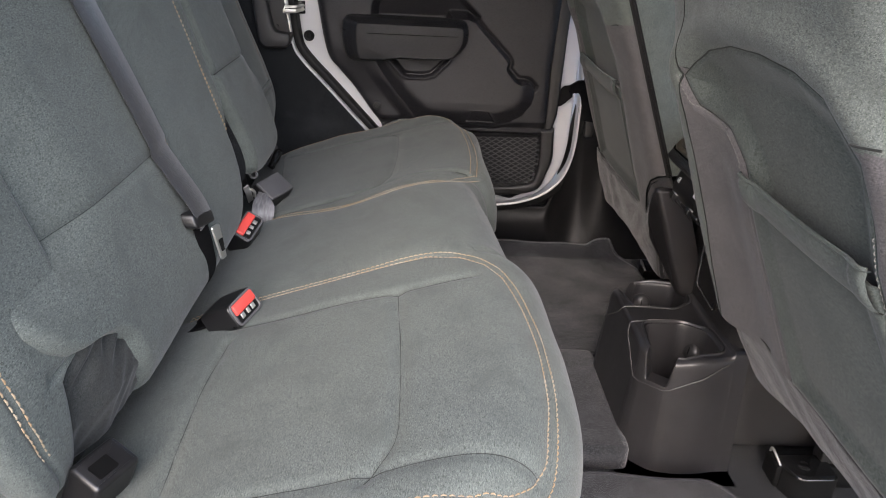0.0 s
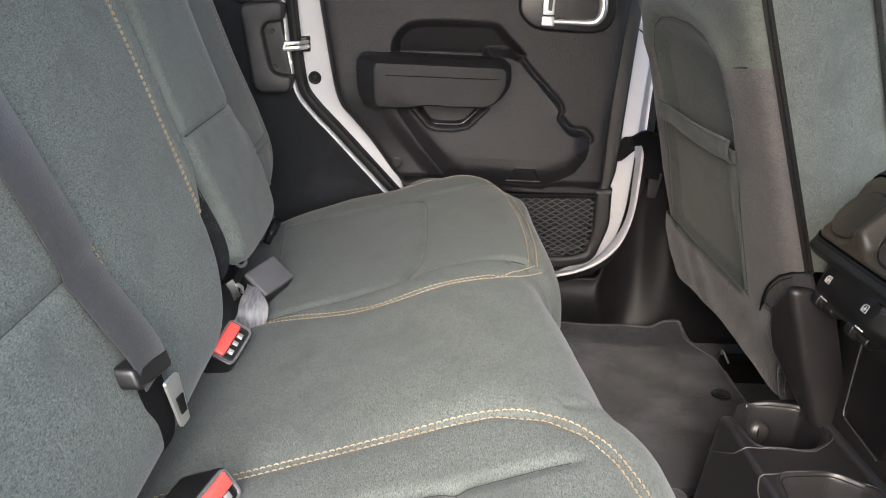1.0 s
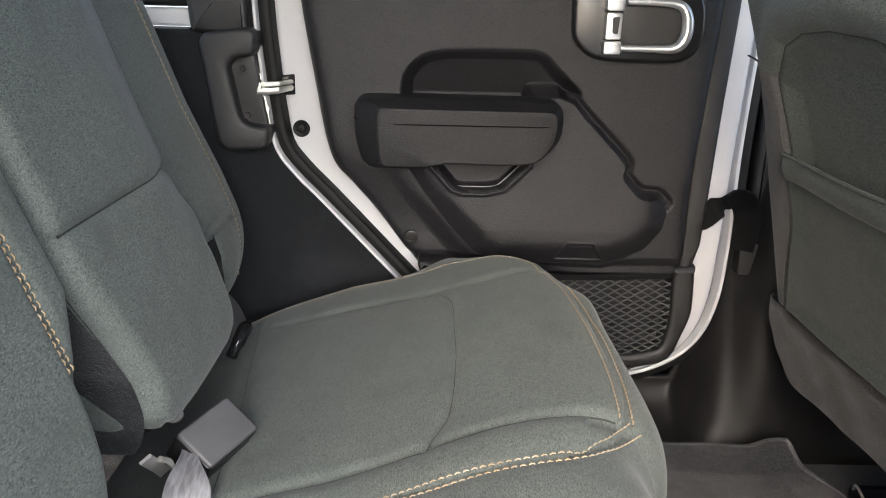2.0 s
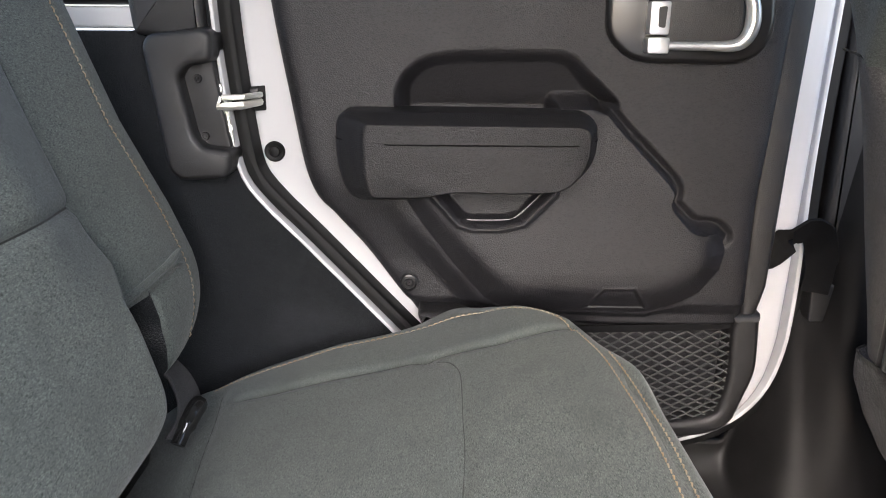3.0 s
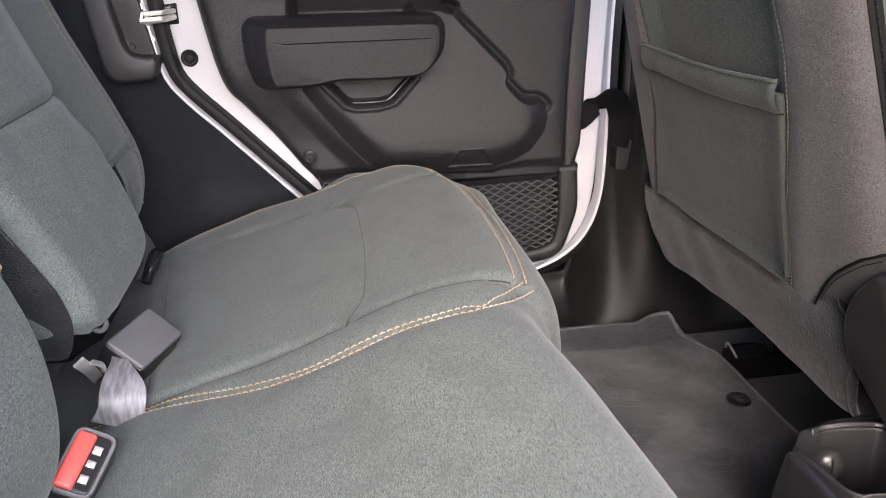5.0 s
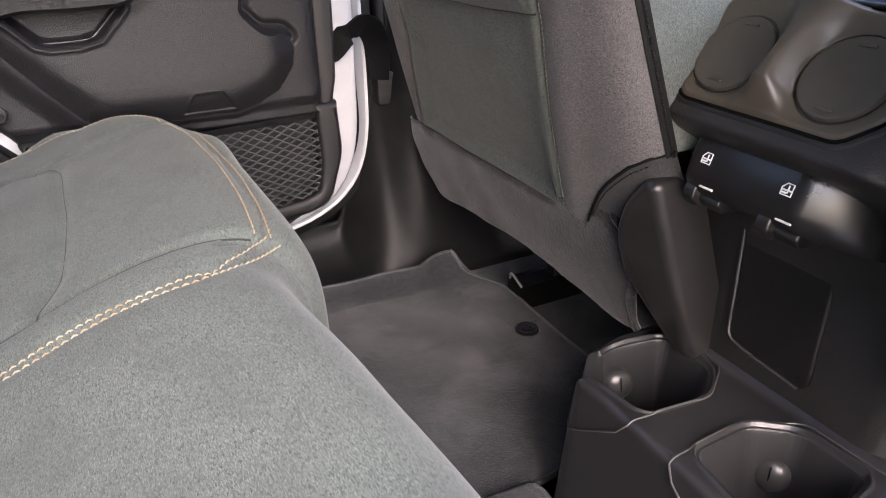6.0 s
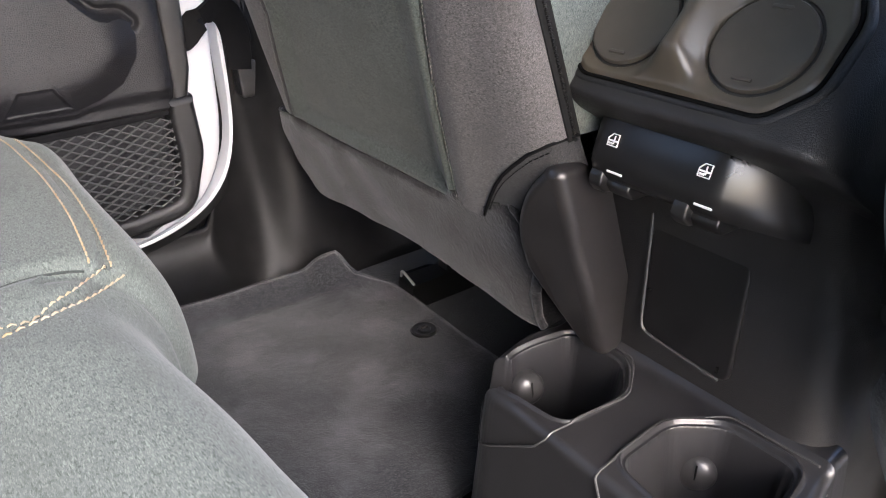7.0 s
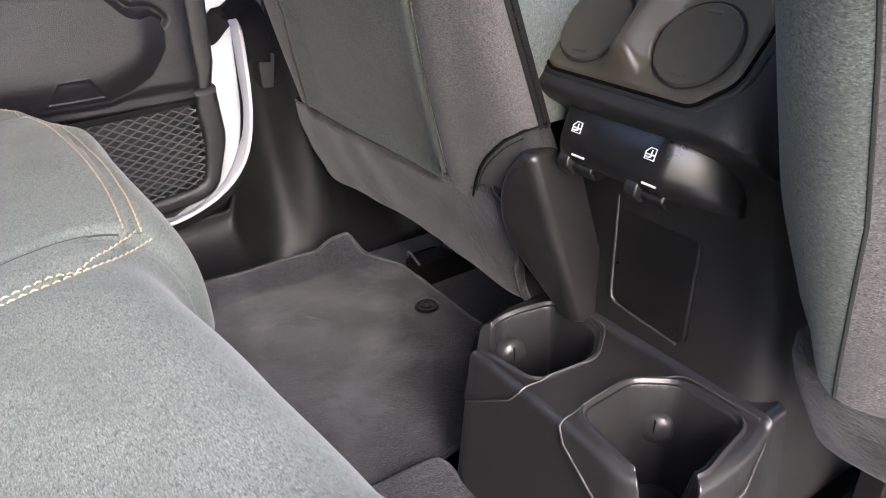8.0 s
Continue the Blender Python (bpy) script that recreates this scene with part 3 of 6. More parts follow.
def car_door():
    t = far(thing("car_door", "closed white car door with black grained trim and armrest", "door"))
    # white shell with the painted return that shows round the trim
    back = [(x + 0.024, z) for x, z in OPEN_BACK[1:]]
    front = [(-0.03, 0.112), (0.10, 0.112), (0.195, 0.123), (0.258, 0.150), (0.298, 0.20), (0.314, 0.26), (0.318, 0.33), (0.321, 0.50), (0.325, 0.70), (0.330, 0.82)]
    outline = [tuple(p) for p in spline(back, 50)] + [tuple(p) for p in spline(front, 50)]
    block("shell", outline, "xz", 1.86, 1.756, M_WHITE, t, 0.010, "white painted door shell")
    # trim panel
    left = spline([(-0.330, 0.82), (-0.318, 0.70), (-0.303, 0.60), (-0.282, 0.485), (-0.255, 0.445), (-0.217, 0.398), (-0.154, 0.310), (-0.10, 0.235), (-0.02, 0.145)], 150)
    right = spline([(0.268, 0.82), (0.264, 0.70), (0.256, 0.55), (0.250, 0.45), (0.253, 0.33), (0.252, 0.22), (0.232, 0.165), (0.19, 0.142)], 150)
    zs = np.linspace(0.82, 0.142, 430)
    nu = 390
    lx = np.interp(-zs, -left[:, 1], left[:, 0])
    rx = np.interp(-zs, -right[:, 1], right[:, 0])
    u = np.linspace(0, 1, nu)
    X = lx[:, None] + (rx - lx)[:, None] * u[None]
    Z = np.repeat(zs[:, None], nu, 1)
    edge = np.minimum(X - lx[:, None], rx[:, None] - X)
    Y = 1.708 - panel_depth(X, Z) + 0.035 * np.exp(-edge / 0.006)
    V = np.stack([X, Y, Z], -1).reshape(-1, 3)
    raw("trim_panel", V, sheet_faces(len(zs), nu), M_PANEL, t, "black leather-grained moulded trim panel")
    # dark rubbery edge between trim and shell
    V = np.array([(0.250, 0.82), (0.250, 0.60), (0.246, 0.47), (0.247, 0.32)])
    P = [tuple(p) for p in V] + [(0.266, 0.325), (0.274, 0.36), (0.276, 0.42), (0.279, 0.55), (0.288, 0.82)]
    block("edge_strip", P, "xz", 1.76, 1.722, M_PLASTIC, t, 0.006)
    # armrest: a soft pad on a grip
    arm = [(-0.239, 0.577), (0.042, 0.575), (0.043, 0.524), (0.010, 0.490), (-0.05, 0.487), (-0.115, 0.489), (-0.145, 0.481), (-0.226, 0.480), (-0.239, 0.520)]
    ar = thing("armrest", "", "")
    ar.parent = t
    P = np.array(rounded(arm, 0.020, 8))
    face = P.copy()
    # the front face is drawn in more at the ends than above and below
    face[:, 0] = np.interp(P[:, 0], [-0.239, -0.200, -0.14, -0.02, 0.022, 0.043], [-0.206, -0.190, -0.137, -0.02, 0.015, 0.030])
    face[:, 1] = np.interp(P[:, 1], [0.480, 0.50, 0.55, 0.577], [0.489, 0.505, 0.550, 0.566])
    bm, rings = bmesh.new(), []
    for y, k in ((1.718, 0.0), (1.672, 0.0), (1.664, 0.04), (1.658, 0.14), (1.645, 0.60), (1.638, 0.82), (1.634, 0.93), (1.632, 1.02), (1.6315, 1.10)):
        rings.append([bm.verts.new((x, y, z)) for x, z in P + (face - P) * k])
    for a_, b_ in zip(rings, rings[1:]):
        for k in range(len(P)):
            bm.faces.new((a_[k], a_[(k + 1) % len(P)], b_[(k + 1) % len(P)], b_[k]))
    bm.faces.new(rings[0]), bm.faces.new(rings[-1])
    part("pad", bm, M_LEATHER, ar, "soft black vinyl armrest pad")
    seam = [(-0.2388, 1.675, 0.549), (-0.236, 1.660, 0.548), (-0.210, 1.643, 0.5465), (-0.188, 1.6330, 0.546), (-0.172, 1.6313, 0.5455), (-0.1, 1.6312, 0.5455), (0.0, 1.6312, 0.5455), (0.018, 1.6320, 0.546), (0.029, 1.640, 0.547), (0.040, 1.656, 0.548), (0.0430, 1.672, 0.549)]
    part("seam", tube(bmesh.new(), spline(seam, 50), 0.0008, 6), M_SEAM, ar)
    # pull cup lip under the armrest
    tube_pts = spline([(-0.132, 1.697, 0.482), (-0.112, 1.695, 0.457), (-0.100, 1.694, 0.4505), (-0.050, 1.694, 0.4505), (-0.036, 1.695, 0.456), (-0.007, 1.697, 0.484)], 40)
    part("pull_lip", tube(bmesh.new(), tube_pts, 0.0016, 8), M_SMOOTH, t)
    # inside handle: bezel, bright loop and lock lever
    bezel = rounded([(0.049, 0.715), (0.051, 0.655), (0.075, 0.632), (0.100, 0.627), (0.195, 0.626), (0.220, 0.637), (0.229, 0.665), (0.226, 0.705), (0.205, 0.730), (0.075, 0.735)], 0.014, 5)
    block("handle_bezel", bezel, "xz", 1.715, 1.692, M_SMOOTH, t, 0.006, "black plastic handle surround")
    hole = rounded([(0.112, 0.707), (0.112, 0.642), (0.178, 0.642), (0.200, 0.658), (0.200, 0.692), (0.185, 0.707)], 0.010, 4)
    block("handle_dish", hole, "xz", 1.700, 1.6905, M_PLASTIC, t, 0.002)
    h = thing("door_handle", "", "")
    h.parent = t
    lp = spline([(0.108, 1.683, 0.6450), (0.150, 1.682, 0.6450), (0.183, 1.681, 0.6460), (0.1955, 1.680, 0.6550), (0.1995, 1.680, 0.6720), (0.1955, 1.680, 0.6920), (0.183, 1.681, 0.7020), (0.150, 1.682, 0.7040), (0.118, 1.683, 0.7040)], 60)
    part("loop", tube(bmesh.new(), lp, [0.0046 + 0.0034 * math.exp(-((k - 30) / 11) ** 2) for k in range(60)], 14), M_CHROME, h, "satin chrome pull loop")
    block("pivot", rounded([(0.090, 0.654), (0.113, 0.654), (0.113, 0.637), (0.090, 0.637)], 0.003), "xz", 1.692, 1.674, M_CHROME, h, 0.0014, "satin chrome lever pivot")
    block("lever", rounded([(0.091, 0.690), (0.112, 0.690), (0.112, 0.656), (0.091, 0.656)], 0.003), "xz", 1.692, 1.676, M_CHROME, h, 0.0014, "satin chrome lock lever")
    block("lever_upper", rounded([(0.090, 0.712), (0.113, 0.712), (0.113, 0.692), (0.090, 0.692)], 0.003), "xz", 1.692, 1.674, M_CHROME, h, 0.0014, "satin chrome lever")
    mark = [(0.099, 0.684), (0.108, 0.685), (0.107, 0.663), (0.100, 0.664)]
    block("lock_mark", rounded(mark, 0.002), "xz", 1.677, 1.6752, M_SMOOTH, h, 0.0)
    # pocket rim and net
    rim = [(0.249, 0.325), (0.251, 0.29), (0.253, 0.24), (0.247, 0.200), (0.234, 0.176), (0.19, 0.165), (0.10, 0.160), (0.0, 0.160)]
    R = spline(rim, 40)
    tg = np.gradient(R, axis=0)
    tg /= np.linalg.norm(tg, axis=1)[:, None]
    nr = np.stack([-tg[:, 1], tg[:, 0]], 1)
    pr = [tuple(p) for p in R + nr * (0.012 + 0.009 * sstep(0.20, 0.26, R[:, 1]))[:, None]] + [tuple(p) for p in (R - nr * 0.013)[::-1]]
    block("pocket_rim", pr, "xz", 1.762, 1.716, M_PLASTIC, t, 0.008, "black plastic rim of the map pocket")
    net = bmesh.new()
    rows, cols, w, hh = 25, 13, 0.0210, 0.0060

    def net_y(x, z):
        return 1.728 - 0.010 * math.sin(max(0, min(1, (0.31 - z) / 0.16)) * math.pi) * (1 - ((x - 0.10) / 0.16) ** 2)

    for r in range(rows):
        for c in range(cols):
            x0 = 0.246 - c * w - (w / 2 if r % 2 else 0)
            z0 = 0.300 - r * hh
            for sx in (-1, 1):
                x1, z1 = x0 + sx * w / 2, z0 - hh
                if min(x0, x1) < 0.0 or max(x0, x1) > 0.248 or z1 < 0.155 or (max(x0, x1) > 0.222 and z1 < 0.18):
                    continue
                pts = []
                for f in (0, 0.22, 0.78, 1):
                    xx = x0 + (x1 - x0) * (0.16 if f == 0.22 else 0.84 if f == 0.78 else f)
                    zz = z0 + (z1 - z0) * (0.22 if f == 0.22 else 0.78 if f == 0.78 else f)
                    pts.append((xx, net_y(xx, zz), zz))
                tube(net, pts, 0.0014, 5)
    part("pocket_net", net, M_NET, t, "black elastic mesh net")
    bm = ribbon(bmesh.new(), [(x, 1.728 - 0.006 * (1 - ((x - 0.11) / 0.14) ** 2), 0.303 + 0.006 * ((x - 0.05) / 0.2)) for x in np.linspace(-0.02, 0.249, 16)], (0, 0.1, 1), 0.009, 0.003)
    part("net_hem", bm, M_STRAP, t)
    # screw, rubber stop, latch hole
    bm = disc(bmesh.new(), (-0.163, 1.707, 0.369), (0, -1, 0), [(0, 0.0105), (0.004, 0.0105), (0.005, 0.0085), (0.003, 0.008)], 24)
    part("screw_cup", bm, M_SMOOTH, t)
    screw(t, (-0.163, 1.704, 0.369), (0, -1, 0), 0.0055)
    bm = disc(bmesh.new(), (-0.326, 1.757, 0.517), (0, -1, 0), [(0, 0.0125), (0.003, 0.0125), (0.0045, 0.011), (0.0035, 0.007), (0.006, 0.006), (0.007, 0.003)], 28)
    part("rubber_stop", bm, M_RUBBER, t, "round black rubber stop")
    block("latch_hole", rounded([(-0.352, 0.593), (-0.333, 0.595), (-0.333, 0.566), (-0.351, 0.565)], 0.002), "xz", 1.757, 1.7545, M_RUBBER, t, 0.0)
    block("latch_claw", rounded([(-0.356, 0.590), (-0.340, 0.592), (-0.341, 0.584), (-0.355, 0.583)], 0.002), "xz", 1.757, 1.750, M_SMOOTH, t, 0.001)
    block("trim_foot", rounded([(-0.155, 0.335), (-0.11, 0.334), (-0.075, 0.320), (-0.10, 0.300), (-0.14, 0.300)], 0.01), "xz", 1.74, 1.690, M_PLASTIC, t, 0.01)
    # window frame above
    fr = bmesh.new()
    tube(fr, [(-0.345, 1.80, 0.80), (-0.335, 1.78, 1.19), (0.30, 1.78, 1.19), (0.335, 1.80, 0.80)], 0.02, 8)
    part("window_frame", fr, M_PLASTIC, t)


def striker():
    t = far(thing("door_striker", "zinc-plated steel door striker bolted to the white jamb", "striker"))
    plate = rounded([(-0.3865, 0.600), (-0.377, 0.604), (-0.365, 0.560), (-0.361, 0.527), (-0.372, 0.530), (-0.379, 0.560)], 0.004)
    block("plate", plate, "xz", 1.722, 1.7125, M_STEEL, t, 0.001)
    bm = tube(bmesh.new(), [(-0.374, 1.712, 0.5845), (-0.362, 1.712, 0.5845), (-0.349, 1.716, 0.585), (-0.336, 1.745, 0.585)], 0.0034, 8)
    part("pin", bm, M_STEEL, t)
    bm = tube(bmesh.new(), [(-0.376, 1.707, 0.575), (-0.364, 1.707, 0.575), (-0.350, 1.710, 0.576), (-0.337, 1.745, 0.577)], 0.0045, 8)
    part("pin", bm, M_STEEL, t)
    hook = spline([(-0.378, 1.710, 0.590), (-0.372, 1.708, 0.584), (-0.374, 1.707, 0.577), (-0.369, 1.710, 0.570), (-0.373, 1.712, 0.563)], 20)
    part("hook", ribbon(bmesh.new(), hook, (0, 1, 0), 0.008, 0.003), M_STEEL, t)
    for z in (0.5985, 0.5545):
        screw(t, (-0.3755 if z > 0.57 else -0.367, 1.7125, z - 0.004), (0.2, -1, 0), 0.0055, "bolt", M_STEEL)


def check_strap():
    t = far(thing("check_strap", "black woven door check strap folded towards the pillar", "strap"))
    a = spline([(0.258, 1.750, 0.392), (0.278, 1.742, 0.395), (0.296, 1.738, 0.414), (0.318, 1.742, 0.426), (0.342, 1.755, 0.420), (0.357, 1.768, 0.396), (0.362, 1.772, 0.366), (0.361, 1.776, 0.335)], 28)
    across = [(0.35, 0.15, 0.95)] * 8 + [(0.1, -0.5, 0.9)] * 5 + [(0.75, -0.3, 0.6)] * 6 + [(0.95, -0.3, 0.15)] * 9
    part("webbing", ribbon(bmesh.new(), a, across, [0.034] * 10 + [0.040] * 12 + [0.034] * 6, 0.004), M_STRAP, t)
    block("anchor", rounded([(0.358, 0.345), (0.398, 0.345), (0.394, 0.292), (0.360, 0.292)], 0.006), "xz", 1.83, 1.776, M_PLASTIC, t, 0.0025)


# ---- rear bench cushion ----
CUSHION = [(-0.44, 0.185), (-0.40, 0.210), (-0.345, 0.237), (-0.30, 0.258), (-0.22, 0.287), (-0.12, 0.321), (-0.03, 0.349), (0.03, 0.363), (0.072, 0.367), (0.105, 0.359), (0.130, 0.336),
           (0.146, 0.30), (0.151, 0.25), (0.147, 0.19), (0.131, 0.11), (0.11, 0.03)]
CP = spline(CUSHION, 230)
CT = np.gradient(CP, axis=0)
CT /= np.linalg.norm(CT, axis=1)[:, None]
CN = np.stack([-CT[:, 1], CT[:, 0]], 1)
CTOP = int(np.argmax(CP[:, 0]))
HALF = 0.636
SEAM_Y = 0.166
NEAR_LOOP = [(-0.33, 0.902), (-0.2, 0.899), (-0.09, 0.897), (-0.005, 0.897), (0.040, 0.882), (0.070, 0.857), (0.090, 0.82), (0.107, 0.745), (0.113, 0.65), (0.111, 0.57), (0.097, 0.50), (0.075, 0.464), (0.04, 0.443), (-0.02, 0.437), (-0.33, 0.437)]
FAR_SEAM = [(-0.33, 1.255), (-0.26, 1.229), (-0.16, 1.192), (-0.08, 1.181), (0.015, 1.182), (0.05, 1.202), (0.085, 1.240)]
FAR_EDGE = [(0.082, 1.245), (0.087, 1.33), (0.085, 1.44), (0.074, 1.545), (0.05, 1.624), (0.0, 1.667), (-0.07, 1.686), (-0.2, 1.690), (-0.345, 1.690)]
DARTS = [[(-0.25, 0.826), (-0.12, 0.815), (-0.045, 0.808), (0.05, 0.821)], [(-0.042, 0.808), (-0.036, 0.70), (-0.033, 0.59), (-0.036, 0.523), (-0.062, 0.475)], [(-0.20, 0.490), (-0.035, 0.483), (0.085, 0.485)],
         [(-0.28, 1.245), (-0.18, 1.233), (-0.088, 1.237), (0.068, 1.240)], [(-0.090, 1.241), (-0.070, 1.285), (-0.062, 1.37), (-0.061, 1.44), (-0.065, 1.555), (-0.10, 1.597)], [(-0.30, 1.630), (-0.256, 1.617), (-0.124, 1.602), (-0.024, 1.584), (0.050, 1.597)],
         [(-0.330, 1.66), (-0.293, 1.40), (-0.284, 1.27)], [(-0.250, 0.79), (-0.256, 0.665), (-0.247, 0.50)]]


def cushion_shift(y):
    a = np.abs(y - YC)
    return -0.026 * (1 - sstep(0.12, 0.21, a)) - 0.016 * np.exp(-((y - 1.19) / 0.080) ** 2) - 0.004 - 0.085 * np.clip((a - 0.40) / 0.24, 0, 1) ** 2.4 + 0.008 * sstep(1.0, 0.7, y)


def cushion_relief(x, y):
    """Puffed panels between the seams, and the seams and darts themselves."""
    d = np.minimum(np.minimum(line_distance(x, y, NEAR_LOOP), line_distance(x, y, FAR_SEAM)), line_distance(x, y, FAR_EDGE) + 0.012 * sstep(1.5, 1.6, y))
    h = 0.006 * (1 - np.exp(-d / 0.016)) - 0.0025 * np.exp(-(d / 0.0022) ** 2)
    for k, g in enumerate(DARTS):
        gd = line_distance(x, y, g)
        h = h - (0.0040 if k != 2 else 0.002) * np.exp(-(gd / 0.0075) ** 2)
    # the outer front corner falls away beyond its stitched edge
    out = np.clip(-inside_distance(x, y, FAR_EDGE + [(-0.6, 1.70), (-0.6, 1.0), (0.082, 1.0)]), 0, 0.03)
    h = h - (0.55 * out + 0.004 * sstep(-0.3, -0.1, x)) * sstep(1.50, 1.58, y)
    wob = np.sin(31 * x + 2 * np.sin(13 * y)) * np.sin(23 * y + 1.3) * 0.0012
    a = np.abs(y - YC)
    return h + wob + sstep(0.50, 0.63, a) * np.interp(x, [-0.44, -0.37, -0.28, -0.20, -0.13, -0.09, -0.04, 0.0, 0.04, 0.09], [0.0, 0.002, 0.005, 0.006, 0.000, -0.007, -0.011, -0.005, 0.001, 0.003])


def cushion_at(pts):
    """Surface points and normals of the cushion's top over the plan points."""
    x, y = np.array(pts, float).T
    xp = x.copy()
    sh = cushion_shift(y)
    for _ in range(6):
        xp = x - sh * sstep(-0.16, 0.05, xp)
    tx, tz = CP[:CTOP, 0], CP[:CTOP, 1]
    n = np.stack([np.interp(xp, tx, CN[:CTOP, 0]), np.interp(xp, tx, CN[:CTOP, 1])], 1)
    r = cushion_relief(x, y)
    P = np.stack([x + n[:, 0] * r, y, np.interp(xp, tx, tz) + n[:, 1] * r], 1)
    return P, np.stack([n[:, 0], 0 * y, n[:, 1]], 1)


def offset_line(pts, d):
    P = np.array(pts, float)
    tg = np.gradient(P, axis=0)
    tg /= np.linalg.norm(tg, axis=1)[:, None]
    return P + np.stack([-tg[:, 1], tg[:, 0]], 1) * d


def rear_bench():
    t = thing("rear_bench", "grey-green cloth rear bench cushion with tan double stitching", "car seat")
    cols = []  # (y, normal offset, pull to the core)
    for y in np.linspace(YC - HALF, YC + HALF, 480):
        cols.append((y, 0.0, 0.0))
    r = 0.026
    roll = [(r * math.sin(a), r * (1 - math.cos(a))) for a in np.linspace(0.12, math.pi / 2, 12)]
    tail = [(r + 0.002, r, 0.15), (r + 0.002, r, 0.5), (r, r, 0.98)]
    far = [(YC + HALF + dy, o, 0.0) for dy, o in roll] + [(YC + HALF + dy, o, k) for dy, o, k in tail]
    near = [(2 * YC - y, o, k) for y, o, k in far][::-1]
    cols = near + cols + far
    V = []
    core = np.array([-0.12, 0.14])
    for y, o, k in cols:
        yc = min(max(y, YC - HALF), YC + HALF)
        ya = np.full(len(CP), yc)
        X = CP[:, 0] + cushion_shift(ya) * sstep(-0.16, 0.05, CP[:, 0]) - np.clip(CP[:, 0] - 0.098, 0, 1) * (0.22 * float(sstep(0.93, 1.05, yc)) + 0.40 * float(sstep(1.22, 1.40, yc)))
        top = np.where(np.arange(len(CP)) < CTOP, sstep(0.18, 0.22, CP[:, 1]), sstep(0.24, 0.33, CP[:, 1]))
        h = cushion_relief(X, ya) * top - o
        # seam creases run on down the front face
        h = h - 0.004 * np.exp(-((abs(yc - YC) - SEAM_Y) / 0.008) ** 2) * (CP[:, 0] > 0.07)
        P = np.stack([X, CP[:, 1]], 1) + CN * h[:, None]
        P = P + (core - P) * k
        V.append(np.stack([P[:, 0], np.full(len(P), y), P[:, 1]], 1))
    V = np.concatenate(V)
    raw("cushion", V, sheet_faces(len(cols), len(CP)), M_SEAT, t)
    for line, off in ((NEAR_LOOP, 0.0042), (NEAR_LOOP, -0.0042), (FAR_SEAM, 0.0052), (FAR_SEAM, -0.0052), (FAR_EDGE, 0.010), (FAR_EDGE[:4], -0.0025)):
        L = spline(line, 260)
        P, N = cushion_at(offset_line(L, off))
        stitches("stitching", P, N, M_THREAD, t, 0.0048, 0.0020, 0.0016, "tan thread stitching")
    # sewn darts between the padded panels; dark tubes paint the shade in their creases
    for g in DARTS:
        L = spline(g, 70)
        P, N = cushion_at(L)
        part("seam", tube(bmesh.new(), [tuple(p - 0.0005 * n_) for p, n_ in zip(P, N)], 0.0009, 6), M_DART_SHADE, t)
    # frame under the cushion
    bm = prism(bmesh.new(), rounded([(-0.30, YC - 0.6), (0.05, YC - 0.6), (0.05, YC + 0.6), (-0.30, YC + 0.6)], 0.03), "xy", -0.012, 0.20)
    part("base", bm, M_PLASTIC, t, "black plastic seat base")


# ---- rear backrests ----
BACK = [(-0.46, 0.262), (-0.39, 0.262), (-0.342, 0.272), (-0.310, 0.298), (-0.298, 0.338), (-0.306, 0.398), (-0.330, 0.475), (-0.366, 0.58), (-0.400, 0.68), (-0.4345, 0.78), (-0.468, 0.87), (-0.50, 0.92), (-0.545, 0.935), (-0.60, 0.90), (-0.62, 0.80)]
BACK_SHORT = [(-0.46, 0.335), (-0.385, 0.326), (-0.340, 0.323), (-0.312, 0.334), (-0.301, 0.362)] + BACK[5:]
BS = spline(BACK_SHORT, 260)
BST = np.gradient(BS, axis=0)
BST /= np.linalg.norm(BST, axis=1)[:, None]
BSN = np.stack([BST[:, 1], -BST[:, 0]], 1)
BP = spline(BACK, 260)
BT = np.gradient(BP, axis=0)
BT /= np.linalg.norm(BT, axis=1)[:, None]
BN = np.stack([BT[:, 1], -BT[:, 0]], 1)


def back_relief(y, z, seam_z):
    a = np.abs(y - YC) - 0.07 * (y < YC)
    h = -0.024 * sstep(0.30, 0.42, a) * sstep(0.43, 0.52, z)
    body = (1 - sstep(0.40, 0.43, a)) * (1.0 if seam_z > 0.51 else sstep(0.905, 0.885, y))
    h = h - (0.004 * np.exp(-((z - seam_z) / 0.006) ** 2) + 0.002 * np.exp(-((z - seam_z) / 0.002) ** 2)) * body
    for ys, lean in ((0.897, 0.15), (1.143, 0.0)):
        h = h - 0.004 * np.exp(-((y - ys - lean * (0.53 - z)) / 0.005) ** 2)
    if seam_z > 0.51:
        # a fold crosses the foot of the narrow section, and the cloth below it is drawn in
        fold = [(1.13, 0.418), (1.165, 0.400), (1.20, 0.375), (1.25, 0.345), (1.32, 0.328)]
        h = h - 0.009 * np.exp(-(line_distance(y, z, fold) / 0.004) ** 2)
        below = np.interp(y, [p[0] for p in fold], [p[1] for p in fold]) - z
        h = h - 0.020 * sstep(0.0, 0.014, below) * sstep(1.36, 1.28, y)
    return h + np.sin(27 * z + 9 * y) * np.sin(19 * y) * 0.0012


def bolster_line(z, s=1):
    """Where the stitched edge of a bolster runs, as distance from the centre line."""
    if s < 0:
        return np.interp(z, [0.30, 0.328, 0.36, 0.394, 0.44, 0.88], [0.553, 0.566, 0.580, 0.590, 0.594, 0.590])
    return np.interp(z, [0.330, 0.338, 0.352, 0.375, 0.41, 0.434, 0.49, 0.58, 0.88], [0.515, 0.530, 0.545, 0.560, 0.570, 0.572, 0.560, 0.527, 0.512])


